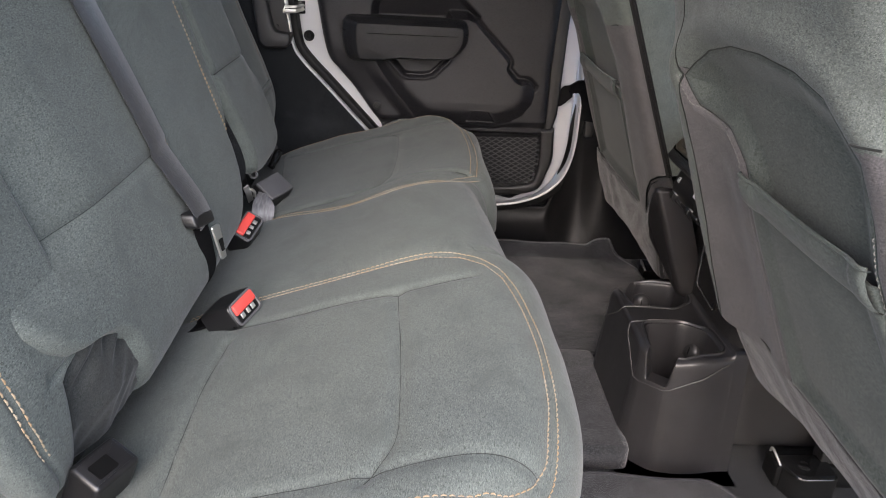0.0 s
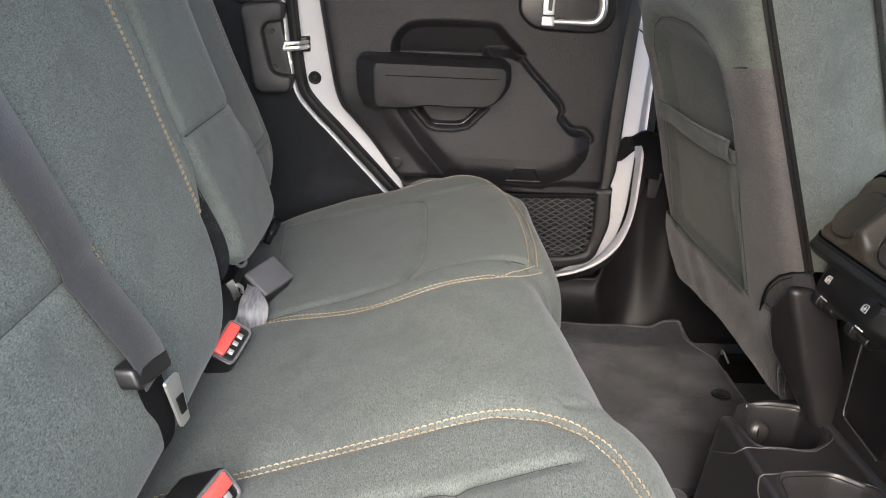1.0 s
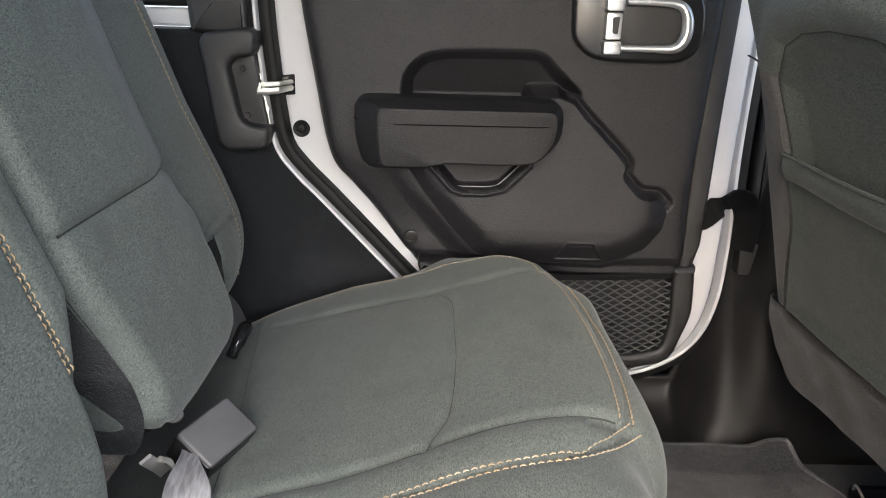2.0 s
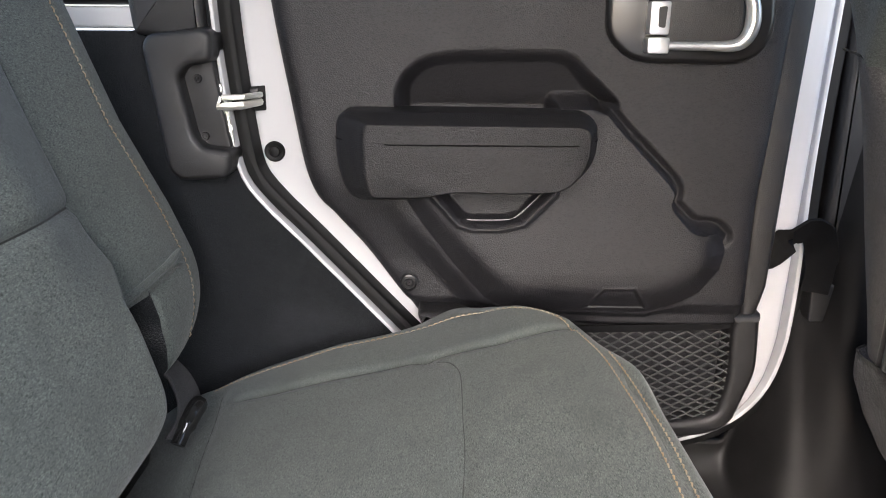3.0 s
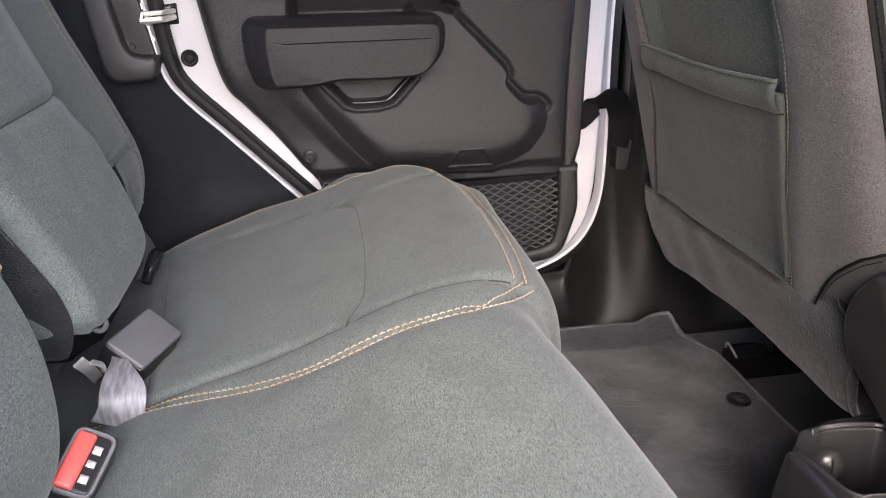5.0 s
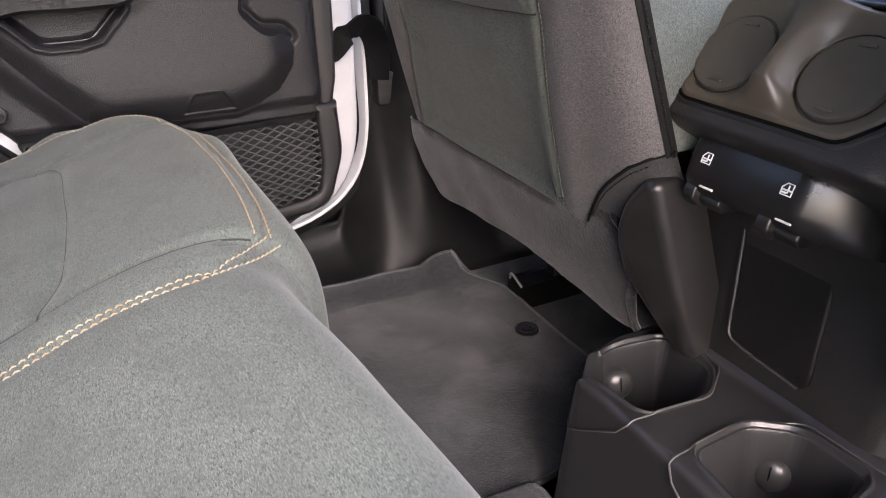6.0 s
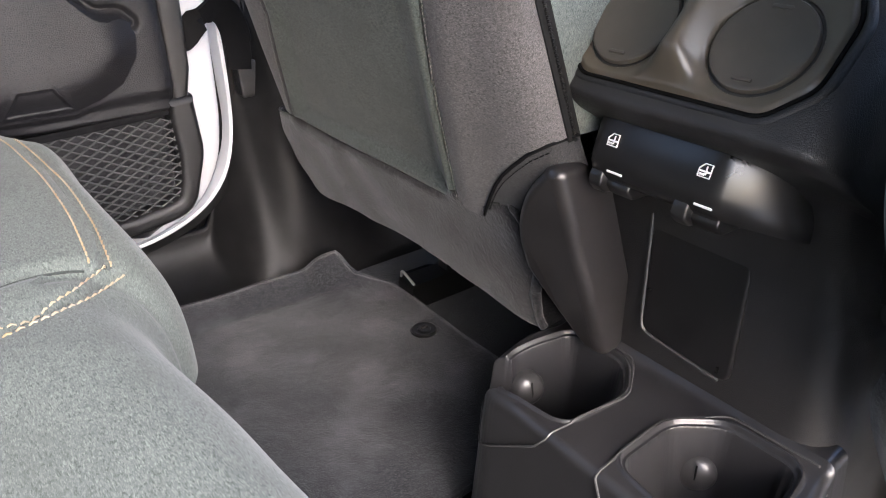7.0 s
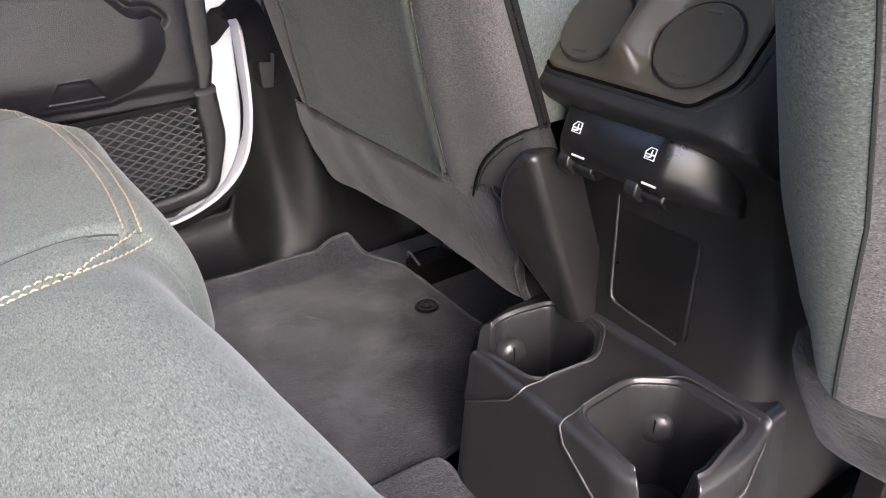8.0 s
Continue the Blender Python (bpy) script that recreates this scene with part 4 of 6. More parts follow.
def bolster_relief(a, z, s=1):
    """The outer bolster lies behind the pad; a fold crosses it above the slot."""
    line = bolster_line(z, s)
    if s < 0:
        z = z + 0.062
    if s < 0:
        h = -0.012 - 0.010 * sstep(0.56, 0.64, a)
    else:
        h = -0.026 - 0.012 * sstep(0.50, 0.62, a)
    h = h - 0.003 * np.exp(-((a - line) / 0.004) ** 2)
    return h - 0.005 * np.exp(-((line_distance(a, z, [(0.36, 0.434), (0.45, 0.4325), (0.545, 0.433)] if s > 0 else [(0.36, 0.437), (0.45, 0.457), (0.545, 0.472)])) / 0.004) ** 2)


def back_at(y, z, seam_z):
    y, z = np.asarray(y, float), np.asarray(z, float)
    m = (BP[:, 1] > 0.30) & (np.arange(len(BP)) < np.argmax(BP[:, 1]))
    x = np.interp(z, BP[m, 1], BP[m, 0])
    nx, nz = np.interp(z, BP[m, 1], BN[m, 0]), np.interp(z, BP[m, 1], BN[m, 1])
    h = back_relief(y, z, seam_z)
    return np.stack([x + nx * h, y, z + nz * h], -1), np.stack([nx, 0 * y, nz], -1)


BOLSTER = [(-0.47, 0.315), (-0.42, 0.300), (-0.375, 0.298), (-0.335, 0.312), (-0.313, 0.345), (-0.310, 0.40), (-0.330, 0.475), (-0.366, 0.58), (-0.400, 0.68), (-0.4345, 0.78), (-0.468, 0.87), (-0.50, 0.92), (-0.545, 0.935), (-0.60, 0.90), (-0.62, 0.80)]
OP = spline(BOLSTER, 220)
OT = np.gradient(OP, axis=0)
OT /= np.linalg.norm(OT, axis=1)[:, None]
ON = np.stack([OT[:, 1], -OT[:, 0]], 1)


def padded(prof, norm, edge0, edge1, relief, n, r):
    """A padded sheet on a profile between two edges given as y over z, both edges rolled back by r."""
    roll = [(r * (1 - math.sin(w)), r * (1 - math.cos(w))) for w in np.linspace(0, math.pi / 2, 9)]
    e0, e1 = edge0(prof[:, 1]), edge1(prof[:, 1])
    sg = 1 if e1.mean() > e0.mean() else -1
    cols = [(0, 0.0, r, 0.95), (0, 0.0, r, 0.3)] + [(0, d, o, 0.0) for d, o in roll[::-1]]
    cols += [(f, None, 0.0, 0.0) for f in np.linspace(0, 1, n)[1:-1]]
    cols += [(1, d, o, 0.0) for d, o in roll] + [(1, 0.0, r, 0.3), (1, 0.0, r, 0.95)]
    core, V = np.array([-0.55, 0.55]), []
    for f, d, o, k in cols:
        y = (e0 + sg * r) + (e1 - e0 - 2 * sg * r) * f if d is None else (e0 + sg * d if f == 0 else e1 - sg * d)
        h = np.where(prof[:, 0] > -0.52, relief(y, prof[:, 1]), 0.0) - o
        P = prof + norm * h[:, None]
        P = P + (core - P) * k
        V.append(np.stack([P[:, 0], y, P[:, 1]], 1))
    return np.concatenate(V), sheet_faces(len(cols), len(prof))


def rear_backrest(y0, y1, seam_z, label):
    """One folding section from y0 to y1, of which the end away from the middle carries the bolster."""
    t = thing("split_rear_seat", label, "car seat", group="rear backrests")
    s = 1 if y1 > YC + 0.4 else -1
    inner, outer = (y0, y1) if s > 0 else (y1, y0)

    prof, norm = (BS, BSN) if s > 0 else (BP, BN)

    def pad_end(z):
        if s > 0:
            return YC + np.interp(z, [0.322, 0.335, 0.355, 0.40, 0.440, 0.452, 0.470, 0.48], [0.340, 0.365, 0.385, 0.384, 0.384, 0.384, 0.400, 0.410])
        return YC - np.interp(z, [0.262, 0.304, 0.340, 0.375, 0.395, 0.405, 0.413, 0.43, 0.454, 0.489], [0.385, 0.401, 0.412, 0.425, 0.448, 0.475, 0.515, 0.538, 0.557, 0.572])

    def pad_start(z):
        return np.interp(z, [0.31, 0.35, 0.40, 0.45, 0.50], [inner + 0.030, inner + 0.036, inner + 0.034, inner + 0.018, inner]) if s > 0 else inner - np.interp(z, [0.30, 0.395, 0.45, 0.50], [0.085, 0.046, 0.032, 0.0])

    V, F = padded(prof, norm, pad_start, pad_end, lambda y, z: back_relief(y, z, seam_z), int(abs(YC + s * 0.41 - inner) / 0.003), 0.020)
    raw("backrest_cover", V, F, M_SEAT, t)
    prof = OP.copy()
    if s < 0:
        prof[:, 1] -= 0.040 * sstep(0.42, 0.32, OP[:, 1])
    V, F = padded(prof, ON, lambda z: YC + s * (0.375 + 0.090 * sstep(0.440, 0.430, z) + 0.012 * sstep(0.40, 0.36, z) if s > 0 else 0.460 + 0.058 * sstep(0.412, 0.395, z)), lambda z: YC + s * (bolster_line(z, s) + 0.036), lambda y, z: bolster_relief(np.abs(y - YC), z, s), 70, 0.007 if s > 0 else 0.018)
    raw("side_bolster", V, F, M_SEAT, t, "grey-green side bolster with tan edge stitching")
    # cloth that lines the slot, with a few creases, coloured dark for its shade
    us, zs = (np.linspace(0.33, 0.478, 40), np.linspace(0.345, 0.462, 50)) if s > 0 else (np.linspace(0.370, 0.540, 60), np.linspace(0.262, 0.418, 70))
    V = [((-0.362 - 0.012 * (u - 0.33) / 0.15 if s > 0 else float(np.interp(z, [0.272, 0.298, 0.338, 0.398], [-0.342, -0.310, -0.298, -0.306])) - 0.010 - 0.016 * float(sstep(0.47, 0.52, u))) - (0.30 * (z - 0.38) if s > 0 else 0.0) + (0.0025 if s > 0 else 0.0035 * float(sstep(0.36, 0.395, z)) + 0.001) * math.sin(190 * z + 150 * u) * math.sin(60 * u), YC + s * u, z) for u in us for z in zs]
    raw("slot_lining", V, sheet_faces(len(us), len(zs)), M_SHADED_LINING if s < 0 else M_CARPET, t, "creased cloth lining of the slot" if s < 0 else "lining of the slot, blackened for its shade")
    if s > 0:
        # dark sheet covers the pad's inner side wall in the gap
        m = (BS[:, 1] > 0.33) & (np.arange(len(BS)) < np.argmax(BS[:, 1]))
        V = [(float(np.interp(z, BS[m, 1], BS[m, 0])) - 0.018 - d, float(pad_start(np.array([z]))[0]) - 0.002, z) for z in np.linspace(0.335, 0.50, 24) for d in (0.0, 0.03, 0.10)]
        raw("gap_lining", V, sheet_faces(24, 3), M_CARPET, t, "dark sheet over the side wall in the gap between the sections")
        # black sheet over the bolster's inner wall paints the shade of the slot
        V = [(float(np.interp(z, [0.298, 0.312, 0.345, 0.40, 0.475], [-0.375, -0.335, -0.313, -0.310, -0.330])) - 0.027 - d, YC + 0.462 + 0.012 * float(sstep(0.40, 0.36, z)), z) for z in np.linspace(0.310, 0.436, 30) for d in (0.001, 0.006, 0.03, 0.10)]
        raw("slot_shade", V, sheet_faces(30, 4), M_CARPET, t, "black sheet inside the slot for its shade")
    # stitched fold across the bolster above the slot
    fold = spline([(0.395, 0.437), (0.42, 0.437), (0.45, 0.4365), (0.50, 0.437), (0.552, 0.4395)] if s > 0 else [(0.470, 0.410), (0.50, 0.411), (0.53, 0.412), (0.56, 0.414), (0.592, 0.417)], 40)
    P = []
    for a_, z_ in fold:
        k = int(np.argmin(np.abs(OP[60:, 1] - z_))) + 60
        hh = float(bolster_relief(np.array(a_), np.array(z_), s)) + 0.001
        P.append((OP[k, 0] + ON[k, 0] * hh, YC + s * a_, z_))
    part("fold", tube(bmesh.new(), P, [0.0042] * 34 + [0.004, 0.0037, 0.0034, 0.003, 0.0025, 0.002], 8), M_SEAT, t)
    for ys, off in ((0.897, 0.0045), (0.897, -0.0045), (1.143, 0.0025), (1.143, -0.0035)):
        if y0 < ys < y1:
            zs = np.linspace(0.40 if ys < 1 else 0.455, 0.88, 300)
            P, N = back_at(ys + off + (0.15 if ys < 1 else 0.0) * (0.53 - zs), zs, seam_z)
            stitches("stitching", P, N, M_THREAD, t, 0.0048, 0.0020, 0.0016, "tan thread stitching")
    e_in = float(pad_start(np.array([seam_z]))[0]) if s > 0 else 0.907
    e_out = float(pad_end(np.array([seam_z]))[0])
    P, N = back_at(np.linspace(e_in + s * 0.012, e_out - s * 0.012, 90), np.full(90, seam_z), seam_z)
    part("seam", tube(bmesh.new(), [tuple(p) for p in P], 0.0012, 6), M_CREASE, t)
    m = (OP[:, 1] > 0.318) & (np.arange(len(OP)) < np.argmax(OP[:, 1])) & (np.arange(len(OP)) > 40)
    for off in ((0.0,) if s > 0 else (0.004, -0.004)):
        zs = np.linspace(0.344 if s > 0 else 0.346, 0.88, 320)
        a = bolster_line(zs, s) + off
        h = bolster_relief(a, zs, s) + 0.001
        nx, nz = np.interp(zs, OP[m, 1], ON[m, 0]), np.interp(zs, OP[m, 1], ON[m, 1])
        P = np.stack([np.interp(zs, OP[m, 1], OP[m, 0]) + nx * h, YC + s * a, zs + nz * h], -1)
        stitches("stitching", P, np.stack([nx, 0.3 * s + 0 * nx, nz], -1), M_THREAD, t, 0.0056, 0.0018, 0.0018, "tan thread stitching")
    bm = prism(bmesh.new(), rounded([(-0.60, 0.25), (-0.42, 0.25), (-0.47, 0.40), (-0.60, 0.86)], 0.01), "xz", y0 + 0.03, y1 - 0.03, 0.0)
    part("shell", bm, M_PLASTIC, t, "black plastic back shell")
    bm = prism(bmesh.new(), rounded([(-0.46, 0.20), (-0.385, 0.20), (-0.375, 0.26), (-0.41, 0.40), (-0.46, 0.44)], 0.01), "xz", YC + s * 0.40, YC + s * 0.50, 0.004)
    part("hinge_plate", bm, M_PLASTIC, t, "black hinge bracket behind the slot")


# ---- front seats ----
# knit back panel of a front seat: u from the console edge, z up
PANEL_IN = [(0.172, 0.29), (0.150, 0.365), (0.134, 0.425), (0.107, 0.504), (0.096, 0.56), (0.091, 0.622)]
PANEL_OUT = [(0.389, 0.575), (0.391, 0.54), (0.423, 0.446), (0.463, 0.389), (0.527, 0.29)]
PANEL_TOP = [(0.100, 0.640), (0.128, 0.658), (0.185, 0.672), (0.250, 0.676), (0.305, 0.672), (0.350, 0.658), (0.384, 0.622)]


def front_seat(inner, side, fwd, cover, label):
    """A front seat seen from behind. inner: y of its edge by the console; side: +1 far, -1 near; fwd: metres further forward; cover: whether its recliner cover shows."""
    t = thing("front_seat", label, "car seat", group="front seats")
    sec = spline([(0.022, 0.15), (0.014, 0.10), (0.009, 0.05), (0.009, 0.026), (0.017, 0.010), (0.036, 0.002), (0.070, 0.0), (0.13, 0.0), (0.20, 0.0), (0.27, 0.0), (0.35, 0.0), (0.43, 0.0), (0.475, 0.004), (0.508, 0.020), (0.528, 0.05), (0.530, 0.10), (0.518, 0.15)], 330)
    zs = np.concatenate([np.linspace(0.0, 0.75, 260), np.linspace(0.755, 1.0, 60)])

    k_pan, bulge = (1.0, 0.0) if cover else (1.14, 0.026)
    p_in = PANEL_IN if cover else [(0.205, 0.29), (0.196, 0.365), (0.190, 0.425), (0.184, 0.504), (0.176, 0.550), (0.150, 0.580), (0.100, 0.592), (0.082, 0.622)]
    SP = [(0.1 + (u - 0.1) * k_pan, z) for u, z in p_in + PANEL_TOP + PANEL_OUT]

    def plane(z):
        return 0.410 + fwd - 0.38 * (z - 0.29)

    def back(u, d, z, out=0.0):
        """Points of the padded back: u is the drawn width, d the depth of the section there."""
        u, d, z = np.asarray(u, float), np.asarray(d, float), np.asarray(z, float)
        edge = np.interp(z, [0.28, 0.403, 0.571, 0.653, 0.80, 0.99], [0.612, 0.568, 0.500, 0.478, 0.465, 0.42])
        cu = np.where(u > 0.265, 0.265 + (u - 0.265) * (edge - 0.265) / 0.265, u)
        top = np.clip((z - 0.80) / 0.19, 0, 1)
        cu = 0.265 + (cu - 0.265) * (1 - 0.12 * top ** 2)
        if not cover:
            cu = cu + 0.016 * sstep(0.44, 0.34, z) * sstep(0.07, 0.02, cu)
        q = inside_distance(cu, z, SP)
        dd = d + 0.075 * top ** 2.2 + 0.016 * sstep(-0.004, 0.034, q) + 0.0045 * np.exp(-(q / 0.004) ** 2)
        dd = dd - 0.009 * np.exp(-((q + 0.020) / 0.020) ** 2) * sstep(0.56, 0.64, z)
        dd = dd - 0.004 * np.exp(-((q + 0.026) / 0.022) ** 2) * sstep(0.60, 0.52, z)
        dd = dd - 0.005 * np.sin(np.clip((z - 0.28) / 0.55, 0, 1) * math.pi) * (1 - ((cu - 0.265) / 0.30) ** 2)
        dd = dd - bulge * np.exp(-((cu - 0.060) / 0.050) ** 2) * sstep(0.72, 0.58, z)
        dd = dd + 0.0012 * np.sin(23 * cu + 7 * z) * np.sin(19 * z + 5 * cu)
        return np.stack([plane(z) + dd - out, inner + side * cu, z + 0 * dd], -1)

    def low(u):
        """Lower edge of the backrest cover over its width."""
        return np.interp(u, [0.0, 0.012, 0.035, 0.057, 0.075, 0.090, 0.103, 0.114, 0.122, 0.13], [0.412, 0.405, 0.390, 0.373, 0.358, 0.343, 0.327, 0.312, 0.300, 0.296]) if cover else np.interp(u, [0.0, 0.02, 0.033, 0.039, 0.046, 0.058, 0.075], [0.372, 0.362, 0.345, 0.322, 0.308, 0.300, 0.296])

    iz = next(i for i in range(330) if sec[i, 1] < 0.024)
    io = next(i for i in range(200, 330) if sec[i, 1] > 0.035)
    lo = low(sec[:, 0])
    Z = lo[:, None] + (0.99 - lo)[:, None] * zs[None]
    U, D = np.repeat(sec[:, :1], len(zs), 1), np.repeat(sec[:, 1:], len(zs), 1)
    V = back(U, D, Z)
    cy = (V[..., 1] - inner) * side
    mid = 0.25 * (cy[:-1, :-1] + cy[1:, :-1] + cy[1:, 1:] + cy[:-1, 1:])
    mz = 0.25 * (Z[:-1, :-1] + Z[1:, :-1] + Z[1:, 1:] + Z[:-1, 1:])
    row = np.arange(329)[:, None] + 0 * mz
    inside = inside_distance(mid, mz, SP) > 0
    seam_z = 0.612 + 0.12 * np.abs(mid - 0.25)
    kind = np.where((row < iz) | ((mid < np.interp(mz, [0.30, 0.36, 0.44, 0.46], [0.063, 0.070, 0.078, 0.078])) & (not cover)), 0, np.where(row >= io, 5, np.where(inside, 2, np.where(mz > seam_z, 4, np.where(mid < 0.25, 1, 3)))))
    faces = np.array(sheet_faces(330, len(zs)))
    flat = V.reshape(-1, 3)
    for k, name, mat, lab in ((0, "inner_side", M_SEAT, "grey-green cloth side of the backrest"), (1, "inner_bolster", M_SEAT_SIDE, "charcoal cloth bolster"), (2, "centre_panel", M_POCKET, "dark green-grey knit panel"), (3, "outer_bolster", M_SEAT_SIDE, "charcoal cloth bolster"), (4, "yoke", M_SEAT, "grey-green cloth yoke over the back panel"), (5, "outer_side", M_SEAT_SIDE, "charcoal cloth side")):
        f = faces[(kind == k).reshape(-1)]
        used, inv = np.unique(f, return_inverse=True)
        raw(name, flat[used], inv.reshape(f.shape).tolist(), mat, t, lab)
    outline = even(SP, 240)
    uu = np.where(outline[:, 0] > 0.265, 0.265 + (outline[:, 0] - 0.265) * 0.265 / (np.interp(outline[:, 1], [0.28, 0.403, 0.571, 0.653, 0.80], [0.612, 0.568, 0.500, 0.478, 0.465]) - 0.265), outline[:, 0])
    part("panel_seam", tube(bmesh.new(), [tuple(p) for p in back(uu, 0.0 * uu, outline[:, 1], -0.0006)], 0.0012, 6), M_CREASE, t, "dark seam round the knit panel")
    yk = [np.linspace(0.03, 0.088, 20), np.linspace(0.425, 0.50, 20)]
    for us in yk:
        zz = 0.612 + 0.12 * np.abs(us - 0.25)
        part("yoke_seam", tube(bmesh.new(), [tuple(p) for p in back(us, 0.0 * us + 0.001, zz, -0.0004)], 0.0011, 6), M_CREASE, t)
    if cover:
        us = np.linspace(0.004, 0.122, 50)
        V = np.concatenate([back(us, np.interp(us, [0.0, 0.009, 0.017, 0.036, 0.07], [0.03, 0.026, 0.010, 0.002, 0.0]) + 0.004 * k, low(us) - 0.050 * k * np.interp(us, [0, 0.05, 0.08, 0.10, 0.122], [1.0, 0.95, 0.75, 0.45, 0.05])) for k in np.linspace(0, 1, 10)])
        raw("lower_corner", V, sheet_faces(10, 50), M_SIDE, t, "dark cloth corner under the piping")
        part("piping", tube(bmesh.new(), [tuple(p) for p in back(us, np.interp(us, [0.0, 0.009, 0.017, 0.036, 0.07], [0.03, 0.026, 0.010, 0.002, 0.0]), low(us), 0.0006)], 0.0016, 8), M_STRAP, t, "dark piping round the bolster's lower corner")
        ps = us[6:-4]
        stitches("corner_stitching", back(ps, np.interp(ps, [0.0, 0.009, 0.017, 0.036, 0.07], [0.03, 0.026, 0.010, 0.002, 0.0]), low(ps) - 0.006, 0.0004), [(-1, 0, -0.2)] * len(ps), M_STRAP, t, 0.004, 0.002, 0.0012)
    else:
        z2 = np.linspace(0.30, 0.80, 120)
        part("edge_piping", tube(bmesh.new(), [tuple(p) for p in back(np.interp(z2, [0.30, 0.36, 0.44, 0.46], [0.063, 0.070, 0.078, 0.078]), 0.0015 + 0 * z2, z2, 0.0004)], 0.0018, 8), M_CREASE, t, "dark seam beside the bolster")
    # front face of the backrest
    fz = np.linspace(0.275, 0.99, 40)
    V = [(plane(z) + 0.15 - 0.06 * max(0, (z - 0.80) / 0.19) ** 2, inner + side * u, z) for u in (0.012, 0.50) for z in fz]
    raw("front_cover", V, sheet_faces(2, 40), M_SEAT, t, "grey-green cloth seat front")
    V = [(plane(0.99) + d, inner + side * u, 0.99) for u in (0.04, 0.42) for d in (0.07, 0.15)]
    raw("top_cover", V, sheet_faces(2, 2), M_SEAT, t)
    # zip between bolster and side
    zz = np.linspace(0.405 if cover else 0.36, 0.92, 60)
    bm = ribbon(bmesh.new(), [(plane(z) + 0.026, inner + side * 0.0082, z) for z in zz], (1, side * -0.35, 0.3), 0.010, 0.003)
    part("zip_tape", bm, M_RUBBER, t, "black zip tape down the bolster")
    bm = bmesh.new()
    for z in np.linspace(0.405 if cover else 0.36, 0.92, 200):
        disc(bm, (plane(z) + 0.026, inner + side * 0.0068, z), (0, -side, 0), [(0, 0.0018), (0.0012, 0.0011)], 6)
    part("zip_teeth", bm, M_RUBBER, t)
    # map pocket with its padded band
    ks, fs = np.linspace(0, 1, 60), np.linspace(0, 1, 80)
    pin, pout = np.array(SP[:len(p_in)]), np.array(SP[-len(PANEL_OUT):])

    def across(f, z):
        a, b = np.interp(z, pin[:, 1], pin[:, 0]) + 0.002, np.interp(z, pout[::-1, 1], pout[::-1, 0]) - 0.002
        u = a + (b - a) * f
        e = np.interp(z, [0.28, 0.403, 0.571], [0.612, 0.568, 0.500])
        return np.where(u > 0.265, 0.265 + (u - 0.265) * 0.265 / (e - 0.265), u)

    F_, K_ = np.meshgrid(fs, ks, indexing="ij")
    zt = 0.528 - 0.006 * np.sin(F_ * math.pi)
    ZP = 0.298 + (zt - 0.298) * K_
    puff = np.clip(np.minimum(F_, 1 - F_) / 0.09, 0, 1)
    V = back(across(F_, ZP), 0 * F_, ZP, 0.003 + 0.011 * puff * K_ ** 0.6).reshape(-1, 3)
    ob = raw("map_pocket", V, sheet_faces(80, 60), M_POCKET, t, "dark knit map pocket")
    so = ob.modifiers.new("thickness", "SOLIDIFY")
    so.thickness, so.offset = 0.003, 0
    V = []
    for dz, o in ((-0.017, 0.001), (-0.0165, 0.005), (-0.012, 0.0085), (-0.004, 0.0105), (0.006, 0.0095), (0.0125, 0.006), (0.0135, 0.001)):
        z = 0.526 - 0.006 * np.sin(fs * math.pi) + dz
        V.append(back(across(fs, z), 0 * fs, z, 0.003 + 0.011 * np.clip(np.minimum(fs, 1 - fs) / 0.09, 0, 1) + o))
    raw("pocket_band", np.concatenate(V), sheet_faces(7, 80), M_POCKET, t, "padded band along the pocket opening")
    for dz, o, r in ((0.0145, 0.006, 0.0022), (-0.0172, 0.002, 0.0009)):
        z = 0.526 - 0.006 * np.sin(fs * math.pi) + dz
        part("band_piping", tube(bmesh.new(), [tuple(p) for p in back(across(fs, z), 0 * fs, z, 0.003 + 0.011 * np.clip(np.minimum(fs, 1 - fs) / 0.09, 0, 1) + o)], r, 6), M_CREASE if r < 0.001 else M_POCKET, t)
    # seam stitching beside the knit panel
    for edge, off in ((pin, -0.006), (pout[::-1], 0.006)):
        L = even(edge, 160)
        e = np.interp(L[:, 1], [0.28, 0.403, 0.571], [0.612, 0.568, 0.500])
        uu = L[:, 0] + off
        uu = np.where(uu > 0.265, 0.265 + (uu - 0.265) * 0.265 / (e - 0.265), uu)
        stitches("seam_stitching", back(uu, 0 * uu, L[:, 1], 0.0005), [(-1, 0, -0.3)] * 160, M_GREYTHREAD, t, 0.0035, 0.002, 0.0009)
    # felt skirt below the back: it hangs from the seam, puckers and rolls forward at its lower edge
    nf, nk = 170, 46
    V, end = [], []
    for f in np.linspace(0, 1, nf):
        for k in np.linspace(0, 1, nk):
            u_in = float(np.interp(k, [0, 0.1, 0.22, 0.42, 0.62, 0.80, 1.0], [0.088, 0.072, 0.058, 0.066, 0.078, 0.076, 0.064])) if cover else float(np.interp(k, [0, 0.1, 0.2, 0.34, 0.5, 0.63, 0.8, 0.9, 1], [0.038, 0.030, 0.020, 0.014, 0.015, 0.020, 0.026, 0.032, 0.048]))
            u_out = 0.612 + 0.012 * math.sin(k * math.pi) - 0.06 * k ** 3
            u = u_in + (u_out - u_in) * f
